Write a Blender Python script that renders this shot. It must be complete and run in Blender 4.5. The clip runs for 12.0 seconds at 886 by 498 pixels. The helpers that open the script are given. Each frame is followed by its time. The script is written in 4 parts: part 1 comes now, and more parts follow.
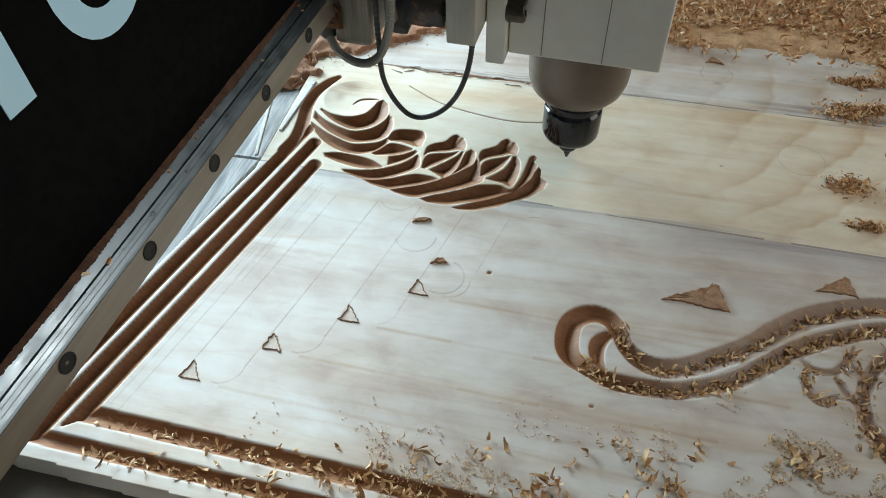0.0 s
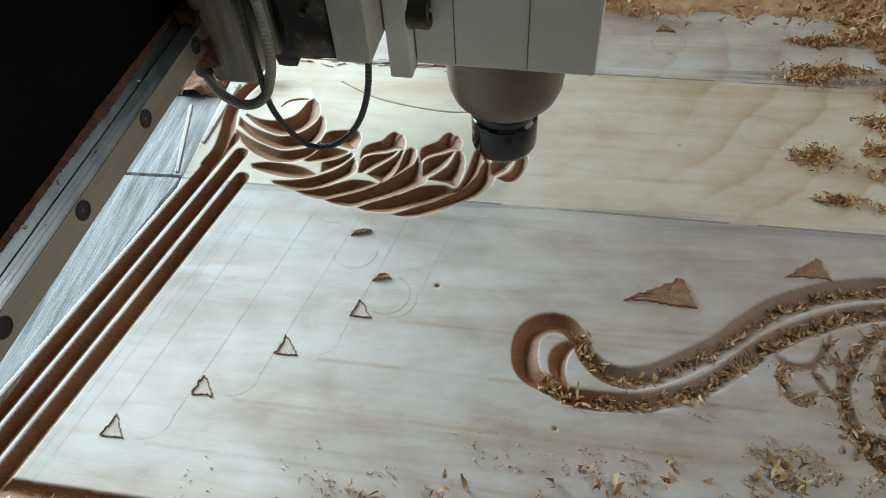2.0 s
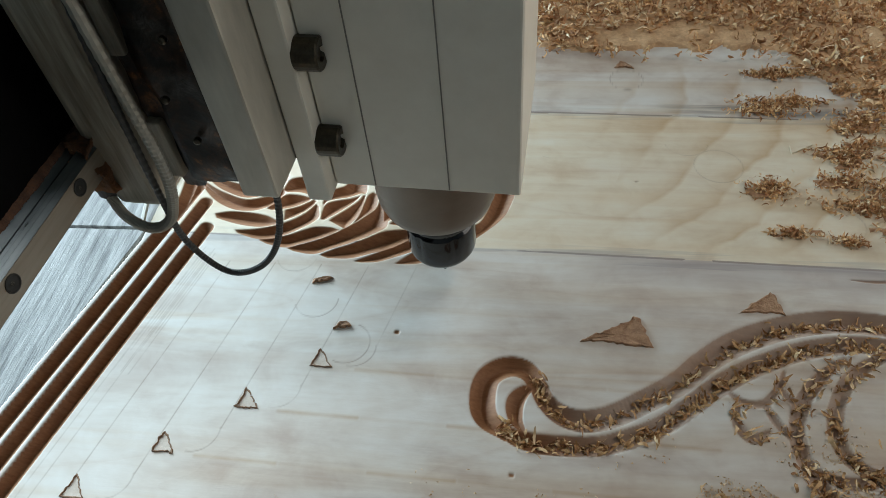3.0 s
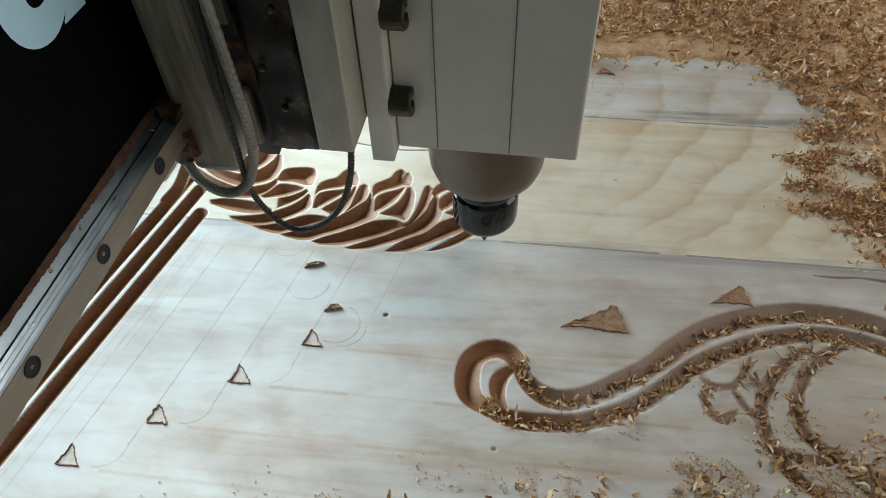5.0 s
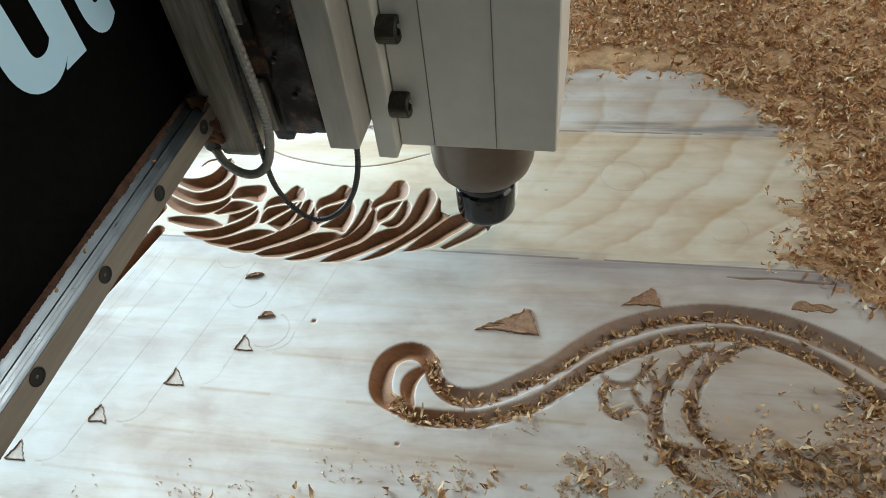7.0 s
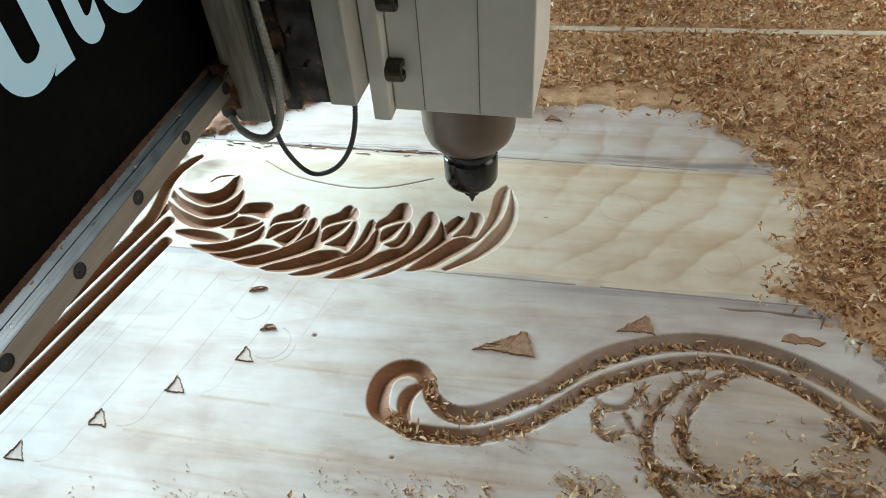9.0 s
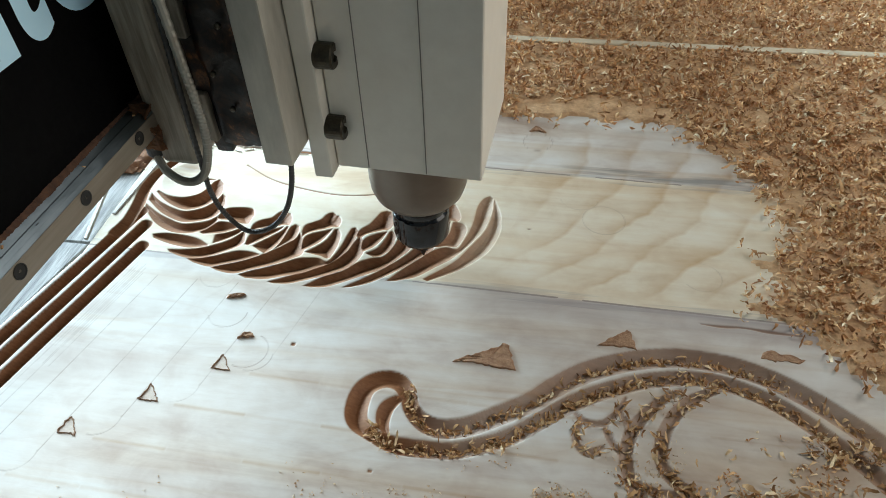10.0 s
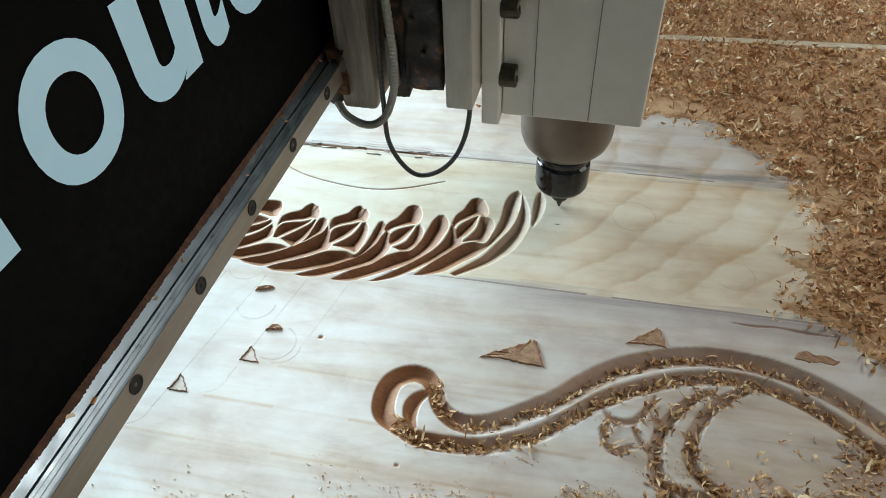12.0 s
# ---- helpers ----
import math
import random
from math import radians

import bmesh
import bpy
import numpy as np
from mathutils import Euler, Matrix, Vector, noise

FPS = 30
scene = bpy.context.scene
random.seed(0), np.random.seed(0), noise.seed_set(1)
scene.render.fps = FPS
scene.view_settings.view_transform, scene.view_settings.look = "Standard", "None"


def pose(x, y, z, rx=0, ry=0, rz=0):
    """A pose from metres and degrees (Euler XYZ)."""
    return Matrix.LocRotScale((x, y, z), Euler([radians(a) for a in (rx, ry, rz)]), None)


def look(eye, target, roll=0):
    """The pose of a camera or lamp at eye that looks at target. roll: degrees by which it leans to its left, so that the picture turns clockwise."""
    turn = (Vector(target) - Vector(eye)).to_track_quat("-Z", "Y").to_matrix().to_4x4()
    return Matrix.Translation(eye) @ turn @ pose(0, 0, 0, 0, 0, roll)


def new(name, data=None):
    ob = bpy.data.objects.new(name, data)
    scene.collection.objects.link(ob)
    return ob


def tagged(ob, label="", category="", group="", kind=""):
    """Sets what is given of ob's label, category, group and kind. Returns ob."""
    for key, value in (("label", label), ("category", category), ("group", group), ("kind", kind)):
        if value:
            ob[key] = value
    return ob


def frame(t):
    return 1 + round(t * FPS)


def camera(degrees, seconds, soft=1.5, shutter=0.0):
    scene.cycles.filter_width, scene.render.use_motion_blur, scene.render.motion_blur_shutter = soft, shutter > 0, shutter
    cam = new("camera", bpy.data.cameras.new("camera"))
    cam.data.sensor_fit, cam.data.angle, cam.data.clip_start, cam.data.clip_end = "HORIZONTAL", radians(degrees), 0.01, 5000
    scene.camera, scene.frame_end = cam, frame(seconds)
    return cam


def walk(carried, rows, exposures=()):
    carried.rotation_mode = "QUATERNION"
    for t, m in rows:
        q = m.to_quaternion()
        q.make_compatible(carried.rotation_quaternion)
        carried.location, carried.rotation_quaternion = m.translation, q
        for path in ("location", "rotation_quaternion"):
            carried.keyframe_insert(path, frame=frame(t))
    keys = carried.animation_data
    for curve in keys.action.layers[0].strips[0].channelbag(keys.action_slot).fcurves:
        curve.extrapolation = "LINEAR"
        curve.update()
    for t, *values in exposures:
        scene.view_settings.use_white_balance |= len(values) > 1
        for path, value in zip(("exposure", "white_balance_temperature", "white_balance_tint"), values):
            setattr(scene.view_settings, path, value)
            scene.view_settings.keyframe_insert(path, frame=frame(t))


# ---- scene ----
FOV = 65.6
CAM_ROWS = [
    (0.0, -0.0780, -0.3203, 0.3976, 13.81, -48.85, -2.00),
    (0.5, -0.1075, -0.3053, 0.3915, 3.27, -49.80, 0.41),
    (1.0, -0.0761, -0.2649, 0.3871, 9.25, -51.62, -4.05),
    (1.5, -0.0723, -0.2697, 0.3823, 9.80, -51.72, -4.36),
    (2.0, -0.0635, -0.2679, 0.3821, 11.04, -51.25, -4.69),
    (2.5, -0.0556, -0.2711, 0.3865, 10.36, -50.20, -3.43),
    (3.0, -0.0364, -0.2541, 0.3961, 10.50, -49.63, -6.15),
    (5.0, -0.0424, -0.2824, 0.4023, 7.32, -48.81, -2.32),
    (5.5, -0.0239, -0.2793, 0.4011, 8.03, -47.74, -1.51),
    (6.0, 0.0168, -0.2831, 0.4012, 9.70, -47.72, -1.68),
    (6.5, 0.0151, -0.3368, 0.4137, 1.33, -45.64, -0.51),
    (7.0, 0.0551, -0.2959, 0.4163, 13.00, -47.18, -7.68),
    (7.5, 0.0473, -0.3061, 0.4146, 13.07, -46.62, -6.92),
    (9.5, 0.0552, -0.3123, 0.4222, 11.03, -44.27, -3.30),
    (10.0, 0.0510, -0.3066, 0.4200, 9.80, -44.18, -1.97),
    (10.5, 0.0473, -0.3271, 0.4162, 10.76, -44.37, -2.98),
    (11.0, 0.0428, -0.3286, 0.4155, 12.02, -44.25, -2.38),
    (11.5, 0.0378, -0.3214, 0.4155, 12.09, -44.35, -1.90),
    (12.0, 0.0460, -0.3054, 0.4189, 12.41, -44.59, -3.16),
]
# gantry travel, carriage place along the beam, height of the nut's lower rim
MACHINE_ROWS = [
    (0.0, -0.2445, 0.1331, 0.0151),
    (0.5, -0.2429, 0.1251, 0.0121),
    (1.0, -0.2657, 0.1055, 0.0129),
    (1.5, -0.2356, 0.1276, 0.0071),
    (2.0, -0.2482, 0.0988, 0.0253),
    (2.5, -0.2514, 0.0904, 0.0108),
    (3.0, -0.2535, 0.0474, 0.0193),
    (5.0, -0.2166, 0.0610, 0.0281),
    (5.5, -0.1415, 0.1344, 0.0138),
    (6.0, -0.1796, 0.0951, 0.0150),
    (6.5, -0.1631, 0.1382, 0.0079),
    (7.0, -0.1594, 0.1000, 0.0154),
    (7.5, -0.1707, 0.1156, 0.0206),
    (9.5, -0.1913, 0.1575, 0.0246),
    (10.0, -0.2019, 0.1063, 0.0136),
    (10.5, -0.1477, 0.1937, 0.0288),
    (11.0, -0.1411, 0.1482, 0.0118),
    (11.5, -0.1480, 0.1930, 0.0173),
    (12.0, -0.1181, 0.1823, 0.0121),
]
TURN = -3.39          # the gantry stands this many degrees off the panel's grain
HEAD_X = 0.1575       # spindle axis ahead of the rail's face

# stops by which the camera's own exposure drifts
EXPOSURES = [(0.0, -0.10), (0.5, -0.22), (1.5, -0.25), (2.5, -0.27), (3.0, -0.20), (5.0, -0.12), (6.0, 0.04), (6.5, -0.03), (7.0, -0.05), (7.5, -0.07), (9.5, 0.09), (10.0, 0.06), (10.5, -0.05), (11.0, -0.04), (12.0, 0.02)]

cam = camera(FOV, 12.0, soft=0.9)
walk(cam, [(t, pose(x, y, z, 90 + pitch, 0, yaw) @ pose(0, 0, 0, 0, 0, roll)) for t, x, y, z, yaw, pitch, roll in CAM_ROWS], exposures=EXPOSURES)

# ---- light ----
world = bpy.data.worlds.new("sky")
scene.world = world
world.use_nodes = True
wn = world.node_tree.nodes
sky = wn.new("ShaderNodeTexSky")
sky.sky_type = "NISHITA"
sky.sun_disc = False
sky.sun_elevation, sky.sun_rotation = radians(35), radians(-40)
wn["Background"].inputs["Strength"].default_value = 0.12
world.node_tree.links.new(sky.outputs["Color"], wn["Background"].inputs["Color"])


def opening_lamp(name, where, target, width, height, power, colour):
    """A rectangular lamp set in one of the workshop's openings."""
    data = bpy.data.lights.new(name, "AREA")
    data.shape, data.size, data.size_y, data.energy, data.color = "RECTANGLE", width, height, power, colour
    lamp = new(name, data)
    lamp.matrix_world = look(where, target)
    return lamp


opening_lamp("window_light", (-2.90, 2.2, 1.4), (0.0, 0.6, 0.4), 3.3, 2.1, 520, (0.68, 0.885, 1.0))
# added lamps: the roof one placed for the rail's glint, the other as fill
opening_lamp("roof_light", (1.15, 0.50, 2.79), (0.95, 0.50, 0.0), 0.55, 0.85, 23, (1.0, 0.95, 0.88))
opening_lamp("door_fill", (2.42, 0.2, 0.5), (0.0, 0.1, 0.1), 1.4, 1.8, 20, (1.0, 0.91, 0.78))
# ---- materials ----
def material(name, rough=0.5, metal=0.0, colour=(0.5, 0.5, 0.5)):
    m = bpy.data.materials.new(name)
    m.use_nodes = True
    b = m.node_tree.nodes["Principled BSDF"]
    b.inputs["Roughness"].default_value, b.inputs["Metallic"].default_value = rough, metal
    b.inputs["Base Color"].default_value = (*colour, 1)
    return m


def node(m, kind, **values):
    n = m.node_tree.nodes.new(kind)
    for key, value in values.items():
        n.inputs[key.replace("_", " ")].default_value = value
    return n


def link(m, a, b):
    m.node_tree.links.new(a, b)


def shader(m):
    return m.node_tree.nodes["Principled BSDF"]


def coords(m, scale=(1, 1, 1), which="Object"):
    tc = m.node_tree.nodes.new("ShaderNodeTexCoord")
    mp = m.node_tree.nodes.new("ShaderNodeMapping")
    mp.inputs["Scale"].default_value = scale
    link(m, tc.outputs[which], mp.inputs["Vector"])
    return mp.outputs["Vector"]


def ramp(m, fac, stops):
    r = m.node_tree.nodes.new("ShaderNodeValToRGB")
    e = r.color_ramp.elements
    while len(e) < len(stops):
        e.new(0.5)
    for el, (pos, col) in zip(e, stops):
        el.position, el.color = pos, (*col, 1)
    link(m, fac, r.inputs["Fac"])
    return r.outputs["Color"]


def noise_of(m, vec, scale, detail=4.0, rough=0.55, distort=0.0):
    n = node(m, "ShaderNodeTexNoise", Scale=scale, Detail=detail, Roughness=rough, Distortion=distort)
    link(m, vec, n.inputs["Vector"])
    return n.outputs["Fac"]


def mix(m, kind, fac, a, b):
    n = m.node_tree.nodes.new("ShaderNodeMix")
    n.data_type, n.blend_type = "RGBA", kind
    for key, value in (("Factor", fac), ("A", a), ("B", b)):
        # colour sockets share their names with other types, so take the colour ones
        socket = [s for s in n.inputs if s.name == key and s.type == ("VALUE" if key == "Factor" else "RGBA")][0]
        if isinstance(value, (int, float)):
            socket.default_value = value
        elif isinstance(value, tuple):
            socket.default_value = (*value, 1)
        else:
            link(m, value, socket)
    return [s for s in n.outputs if s.type == "RGBA"][0]


def maths(m, op, a, b=0.0):
    n = m.node_tree.nodes.new("ShaderNodeMath")
    n.operation = op
    for socket, value in zip(n.inputs, (a, b)):
        if isinstance(value, (int, float)):
            socket.default_value = value
        else:
            link(m, value, socket)
    return n.outputs["Value"]


def bump(m, height, strength, distance):
    b = node(m, "ShaderNodeBump", Strength=strength, Distance=distance)
    link(m, height, b.inputs["Height"])
    link(m, b.outputs["Normal"], shader(m).inputs["Normal"])


def panel_wood():
    """Glued pale planks: grain along x, a yellower plank between two greyer ones, fine brown grain lines and cloudy tone."""
    m = material("panel_wood", 0.60)
    shader(m).inputs["Specular IOR Level"].default_value = 0.38
    sep = m.node_tree.nodes.new("ShaderNodeSeparateXYZ")
    link(m, coords(m), sep.inputs["Vector"])
    fine = noise_of(m, coords(m, (16, 240, 60)), 1.0, 4, 0.6)
    broad = noise_of(m, coords(m, (4.5, 17, 6)), 1.0, 4, 0.6, 1.2)
    cloud = noise_of(m, coords(m, (26, 34, 26)), 1.0, 4, 0.6, 0.4)
    tone = maths(m, "ADD", maths(m, "MULTIPLY", broad, 0.6), maths(m, "MULTIPLY", cloud, 0.4))
    grey = ramp(m, tone, [(0.36, (0.525, 0.44, 0.38)), (0.5, (0.655, 0.602, 0.542)), (0.64, (0.735, 0.71, 0.667))])
    gold = ramp(m, tone, [(0.36, (0.68, 0.55, 0.39)), (0.5, (0.79, 0.70, 0.55)), (0.64, (0.84, 0.79, 0.67))])
    # which plank: the middle one lies between the two glue joints, which drift slightly
    y = maths(m, "ADD", sep.outputs["Y"], maths(m, "MULTIPLY", sep.outputs["X"], 0.03))
    middle = maths(m, "MULTIPLY", maths(m, "GREATER_THAN", y, 0.0768), maths(m, "LESS_THAN", y, 0.2395))
    base = mix(m, "MIX", middle, grey, gold)
    # year rings: thin contour lines of a stretched noise
    rings = noise_of(m, coords(m, (1.6, 9.5, 3)), 1.0, 2, 0.45, 0.5)
    phase = maths(m, "FRACT", maths(m, "MULTIPLY", rings, 9.0))
    line = ramp(m, phase, [(0.0, (0.74, 0.58, 0.47)), (0.10, (0.95, 0.90, 0.86)), (0.8, (1, 1, 1)), (1.0, (0.84, 0.72, 0.63))])
    base = mix(m, "MULTIPLY", 0.28, base, line)
    pores = ramp(m, fine, [(0.30, (0.80, 0.70, 0.62)), (0.48, (1, 1, 1))])
    base = mix(m, "MULTIPLY", 0.16, base, pores)
    # broad soft tan streaks of late wood
    late = ramp(m, noise_of(m, coords(m, (1.3, 34, 4)), 1.0, 3, 0.5, 0.6), [(0.50, (1, 1, 1)), (0.60, (0.90, 0.79, 0.66)), (0.64, (0.86, 0.71, 0.55)), (0.68, (1, 1, 1))])
    base = mix(m, "MULTIPLY", 0.5, base, late)
    # glue lines, a little darker and broken, with grey stains along them
    near = maths(m, "ABSOLUTE", maths(m, "SUBTRACT", y, 0.0768))
    far = maths(m, "ABSOLUTE", maths(m, "SUBTRACT", y, 0.2395))
    joint = maths(m, "MINIMUM", near, far)
    patch = noise_of(m, coords(m, (9, 40, 10)), 1.0, 3)
    mask = maths(m, "MULTIPLY", maths(m, "LESS_THAN", joint, 0.0009), maths(m, "GREATER_THAN", patch, 0.42))
    base = mix(m, "MIX", maths(m, "MULTIPLY", mask, 0.75), base, (0.22, 0.17, 0.15))
    stain = maths(m, "MULTIPLY", maths(m, "LESS_THAN", joint, 0.008), ramp(m, noise_of(m, coords(m, (6, 120, 8)), 1.0, 4), [(0.48, (0, 0, 0)), (0.62, (1, 1, 1))]))
    base = mix(m, "MIX", maths(m, "MULTIPLY", stain, 0.5), base, (0.33, 0.30, 0.29))
    # scored lines where the flat cutter's passes meet, their steps' thin shadow put into the brown, and the tan wood
    # between its broad lanes
    x = sep.outputs["X"]
    marks = {}
    for key in ("area_mask", "scored", "tan"):
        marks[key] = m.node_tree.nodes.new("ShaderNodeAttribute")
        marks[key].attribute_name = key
    scored = maths(m, "MULTIPLY", marks["scored"].outputs["Fac"], ramp(m, noise_of(m, coords(m, (60, 60, 60)), 1.0, 3), [(0.34, (0.25, 0.25, 0.25)), (0.58, (1, 1, 1))]))
    base = mix(m, "MIX", scored, base, (0.25, 0.17, 0.12))
    # the tan also holds the near corner's falloff of light
    stained = maths(m, "MULTIPLY", marks["tan"].outputs["Fac"], ramp(m, noise_of(m, coords(m, (30, 45, 30)), 1.0, 3), [(0.30, (0.5, 0.5, 0.5)), (0.6, (1, 1, 1))]))
    base = mix(m, "MULTIPLY", stained, base, (0.70, 0.50, 0.29))
    # a dull violet-grey band on the near side of the near joint
    dull = maths(m, "MULTIPLY", ramp(m, y, [(0.050, (0, 0, 0)), (0.0745, (1, 1, 1)), (0.0765, (1, 1, 1)), (0.0770, (0, 0, 0))]), ramp(m, x, [(0.0, (0, 0, 0)), (0.06, (1, 1, 1))]))
    dull = maths(m, "MULTIPLY", dull, ramp(m, noise_of(m, coords(m, (5, 60, 8)), 1.0, 4), [(0.30, (0.2, 0.2, 0.2)), (0.60, (0.95, 0.95, 0.95))]))
    base = mix(m, "MIX", dull, base, (0.36, 0.30, 0.29))
    # a grey smear beside the far joint
    smear = maths(m, "MULTIPLY", maths(m, "MULTIPLY", maths(m, "GREATER_THAN", y, 0.2405), maths(m, "LESS_THAN", y, 0.256)), ramp(m, x, [(0.04, (0, 0, 0)), (0.12, (1, 1, 1)), (0.23, (1, 1, 1)), (0.27, (0, 0, 0))]))
    smear = maths(m, "MULTIPLY", smear, ramp(m, noise_of(m, coords(m, (10, 110, 10)), 1.0, 3), [(0.45, (0, 0, 0)), (0.62, (0.75, 0.75, 0.75))]))
    base = mix(m, "MIX", smear, base, (0.22, 0.21, 0.20))
    # brown of the carved grooves: cut wood's tone with their shade put into the colour
    groove_brown = ramp(m, maths(m, "ADD", maths(m, "MULTIPLY", noise_of(m, coords(m, (72, 540, 270)), 1.0, 5, 0.65), 0.65), maths(m, "MULTIPLY", cloud, 0.35)), [(0.32, (0.215, 0.088, 0.036)), (0.68, (0.385, 0.186, 0.088))])
    base = mix(m, "MIX", marks["area_mask"].outputs["Fac"], base, groove_brown)
    link(m, base, shader(m).inputs["Base Color"])
    bump(m, maths(m, "ADD", fine, noise_of(m, coords(m, (160, 500, 160)), 1.0, 3)), 0.10, 0.0006)
    return m


def plain_noise(name, low, high, scale, rough=0.6, metal=0.0, stretch=(1, 1, 1), strength=0.2, distance=0.001, where="Object"):
    """A surface whose colour wanders between two tones, with fine relief."""
    m = material(name, rough, metal)
    vec = coords(m, stretch, where)
    a = noise_of(m, vec, scale, 6, 0.65)
    b = noise_of(m, vec, scale * 6, 4, 0.6)
    both = maths(m, "ADD", maths(m, "MULTIPLY", a, 0.65), maths(m, "MULTIPLY", b, 0.35))
    link(m, ramp(m, both, [(0.32, low), (0.68, high)]), shader(m).inputs["Base Color"])
    link(m, ramp(m, b, [(0.3, (rough * 0.75,) * 3), (0.7, (min(1, rough * 1.25),) * 3)]), shader(m).inputs["Roughness"])
    bump(m, both, strength, distance)
    return m


def shaving_wood(name, tones):
    """Curled shavings: each one its own tone."""
    m = material(name, 0.68)
    geo = m.node_tree.nodes.new("ShaderNodeNewGeometry")
    tone = ramp(m, geo.outputs["Random Per Island"], list(zip((0.0, 0.4, 0.75, 1.0), tones)))
    grain = noise_of(m, coords(m, (300, 300, 300)), 1.0, 3)
    link(m, mix(m, "MULTIPLY", 0.6, tone, ramp(m, grain, [(0.3, (0.6, 0.52, 0.45)), (0.6, (1, 1, 1))])), shader(m).inputs["Base Color"])
    bump(m, grain, 0.3, 0.0004)
    return m


WOOD = panel_wood()
SHAVING = shaving_wood("shaving_wood", ((0.30, 0.130, 0.048), (0.62, 0.32, 0.130), (0.85, 0.55, 0.27), (0.97, 0.84, 0.60)))
STRAW = shaving_wood("straw_shaving", ((0.30, 0.145, 0.055), (0.50, 0.28, 0.12), (0.70, 0.45, 0.22), (0.90, 0.70, 0.44)))
RUST_DUST = plain_noise("rusty_dust", (0.22, 0.085, 0.035), (0.46, 0.235, 0.125), 60, 0.9, strength=0.6, distance=0.003)
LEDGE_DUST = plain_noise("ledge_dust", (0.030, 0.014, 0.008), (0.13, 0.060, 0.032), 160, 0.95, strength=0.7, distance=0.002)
DRIFT_DUST = plain_noise("drift_dust", (0.26, 0.125, 0.06), (0.56, 0.33, 0.18), 90, 0.95, strength=0.6, distance=0.002)
CRUMB = shaving_wood("wood_crumb", ((0.56, 0.34, 0.17), (0.68, 0.46, 0.26), (0.78, 0.60, 0.38), (0.88, 0.74, 0.54)))
RUST = shaving_wood("rusty_shaving", ((0.16, 0.055, 0.02), (0.33, 0.13, 0.045), (0.46, 0.21, 0.08), (0.66, 0.42, 0.22)))
DUST = plain_noise("wood_dust", (0.36, 0.19, 0.085), (0.80, 0.53, 0.30), 50, 0.9, strength=0.6, distance=0.003)
TORN = plain_noise("torn_wood", (0.22, 0.105, 0.055), (0.55, 0.33, 0.19), 240, 0.85, strength=0.8, distance=0.002)
TORN_RIM = plain_noise("torn_rim", (0.12, 0.062, 0.035), (0.36, 0.21, 0.12), 300, 0.85, strength=0.8, distance=0.002)
TORN_FLOOR = plain_noise("torn_floor", (0.50, 0.40, 0.32), (0.70, 0.62, 0.54), 200, 0.8)
ROUGH_WOOD = plain_noise("sawn_wood", (0.08, 0.08, 0.08), (0.70, 0.69, 0.67), 5, 0.75, stretch=(30, 2.2, 9), strength=0.5, distance=0.002)
FIBRE = plain_noise("torn_fibre", (0.62, 0.60, 0.57), (0.82, 0.80, 0.77), 60, 0.8, stretch=(3, 30, 10))
BATTEN = plain_noise("batten_wood", (0.55, 0.44, 0.30), (0.70, 0.60, 0.44), 8, 0.7, stretch=(2, 30, 10))
BLACK = plain_noise("black_paint", (0.0012, 0.0014, 0.0016), (0.003, 0.003, 0.0035), 30, 0.6, strength=0.05)
shader(BLACK).inputs["Specular IOR Level"].default_value = 0.06
LETTER = plain_noise("letter_film", (0.50, 0.80, 1.0), (0.56, 0.84, 1.0), 20, 0.4, strength=0.03)
STEEL = plain_noise("rail_steel", (0.18, 0.225, 0.25), (0.29, 0.345, 0.38), 45, 0.36, 1.0, stretch=(1, 0.35, 1), strength=0.05, distance=0.0003)
RAIL_FACE = plain_noise("ground_steel", (0.24, 0.205, 0.165), (0.36, 0.32, 0.27), 35, 0.40, 0.7, stretch=(1, 0.2, 3), strength=0.06)
HOLE = material("bolt_hole", 0.7, 0.0, (0.012, 0.012, 0.012))
ALU = plain_noise("cast_aluminium", (0.74, 0.70, 0.62), (0.84, 0.81, 0.73), 14, 0.5, 0.0, strength=0.08, distance=0.0006)
GRIMY = plain_noise("grimy_metal", (0.030, 0.014, 0.007), (0.62, 0.55, 0.44), 15, 0.5, 0.1, stretch=(3, 3, 0.25), strength=0.2)
ALU_DARK = plain_noise("milled_aluminium", (0.26, 0.245, 0.21), (0.56, 0.535, 0.47), 22, 0.42, 0.25, stretch=(1, 1, 0.25), strength=0.1, distance=0.0006)
NOSE = plain_noise("nose_steel", (0.155, 0.125, 0.100), (0.20, 0.165, 0.135), 18, 0.38, 0.7, stretch=(1, 1, 2), strength=0.02)
NUT = plain_noise("black_oxide", (0.003, 0.0035, 0.0045), (0.006, 0.007, 0.009), 60, 0.13, 0.0, strength=0.04)
shader(NUT).inputs["Specular IOR Level"].default_value = 0.5
CARBIDE = material("carbide", 0.4, 0.6, (0.045, 0.042, 0.040))
GREASE = plain_noise("rusty_grease", (0.002, 0.0015, 0.001), (0.085, 0.030, 0.010), 28, 0.45, strength=0.5, distance=0.003)


def caked_grease():
    """Black grease with rusty dust stuck in patches and a few pale flecks."""
    g = GREASE
    vec = coords(g)
    spots = noise_of(g, vec, 42, 7, 0.7)
    link(g, ramp(g, spots, [(0.46, (0.002, 0.0015, 0.001)), (0.56, (0.035, 0.014, 0.006)), (0.64, (0.20, 0.080, 0.025)), (0.70, (0.10, 0.05, 0.02)), (0.74, (0.45, 0.36, 0.26))]), shader(g).inputs["Base Color"])


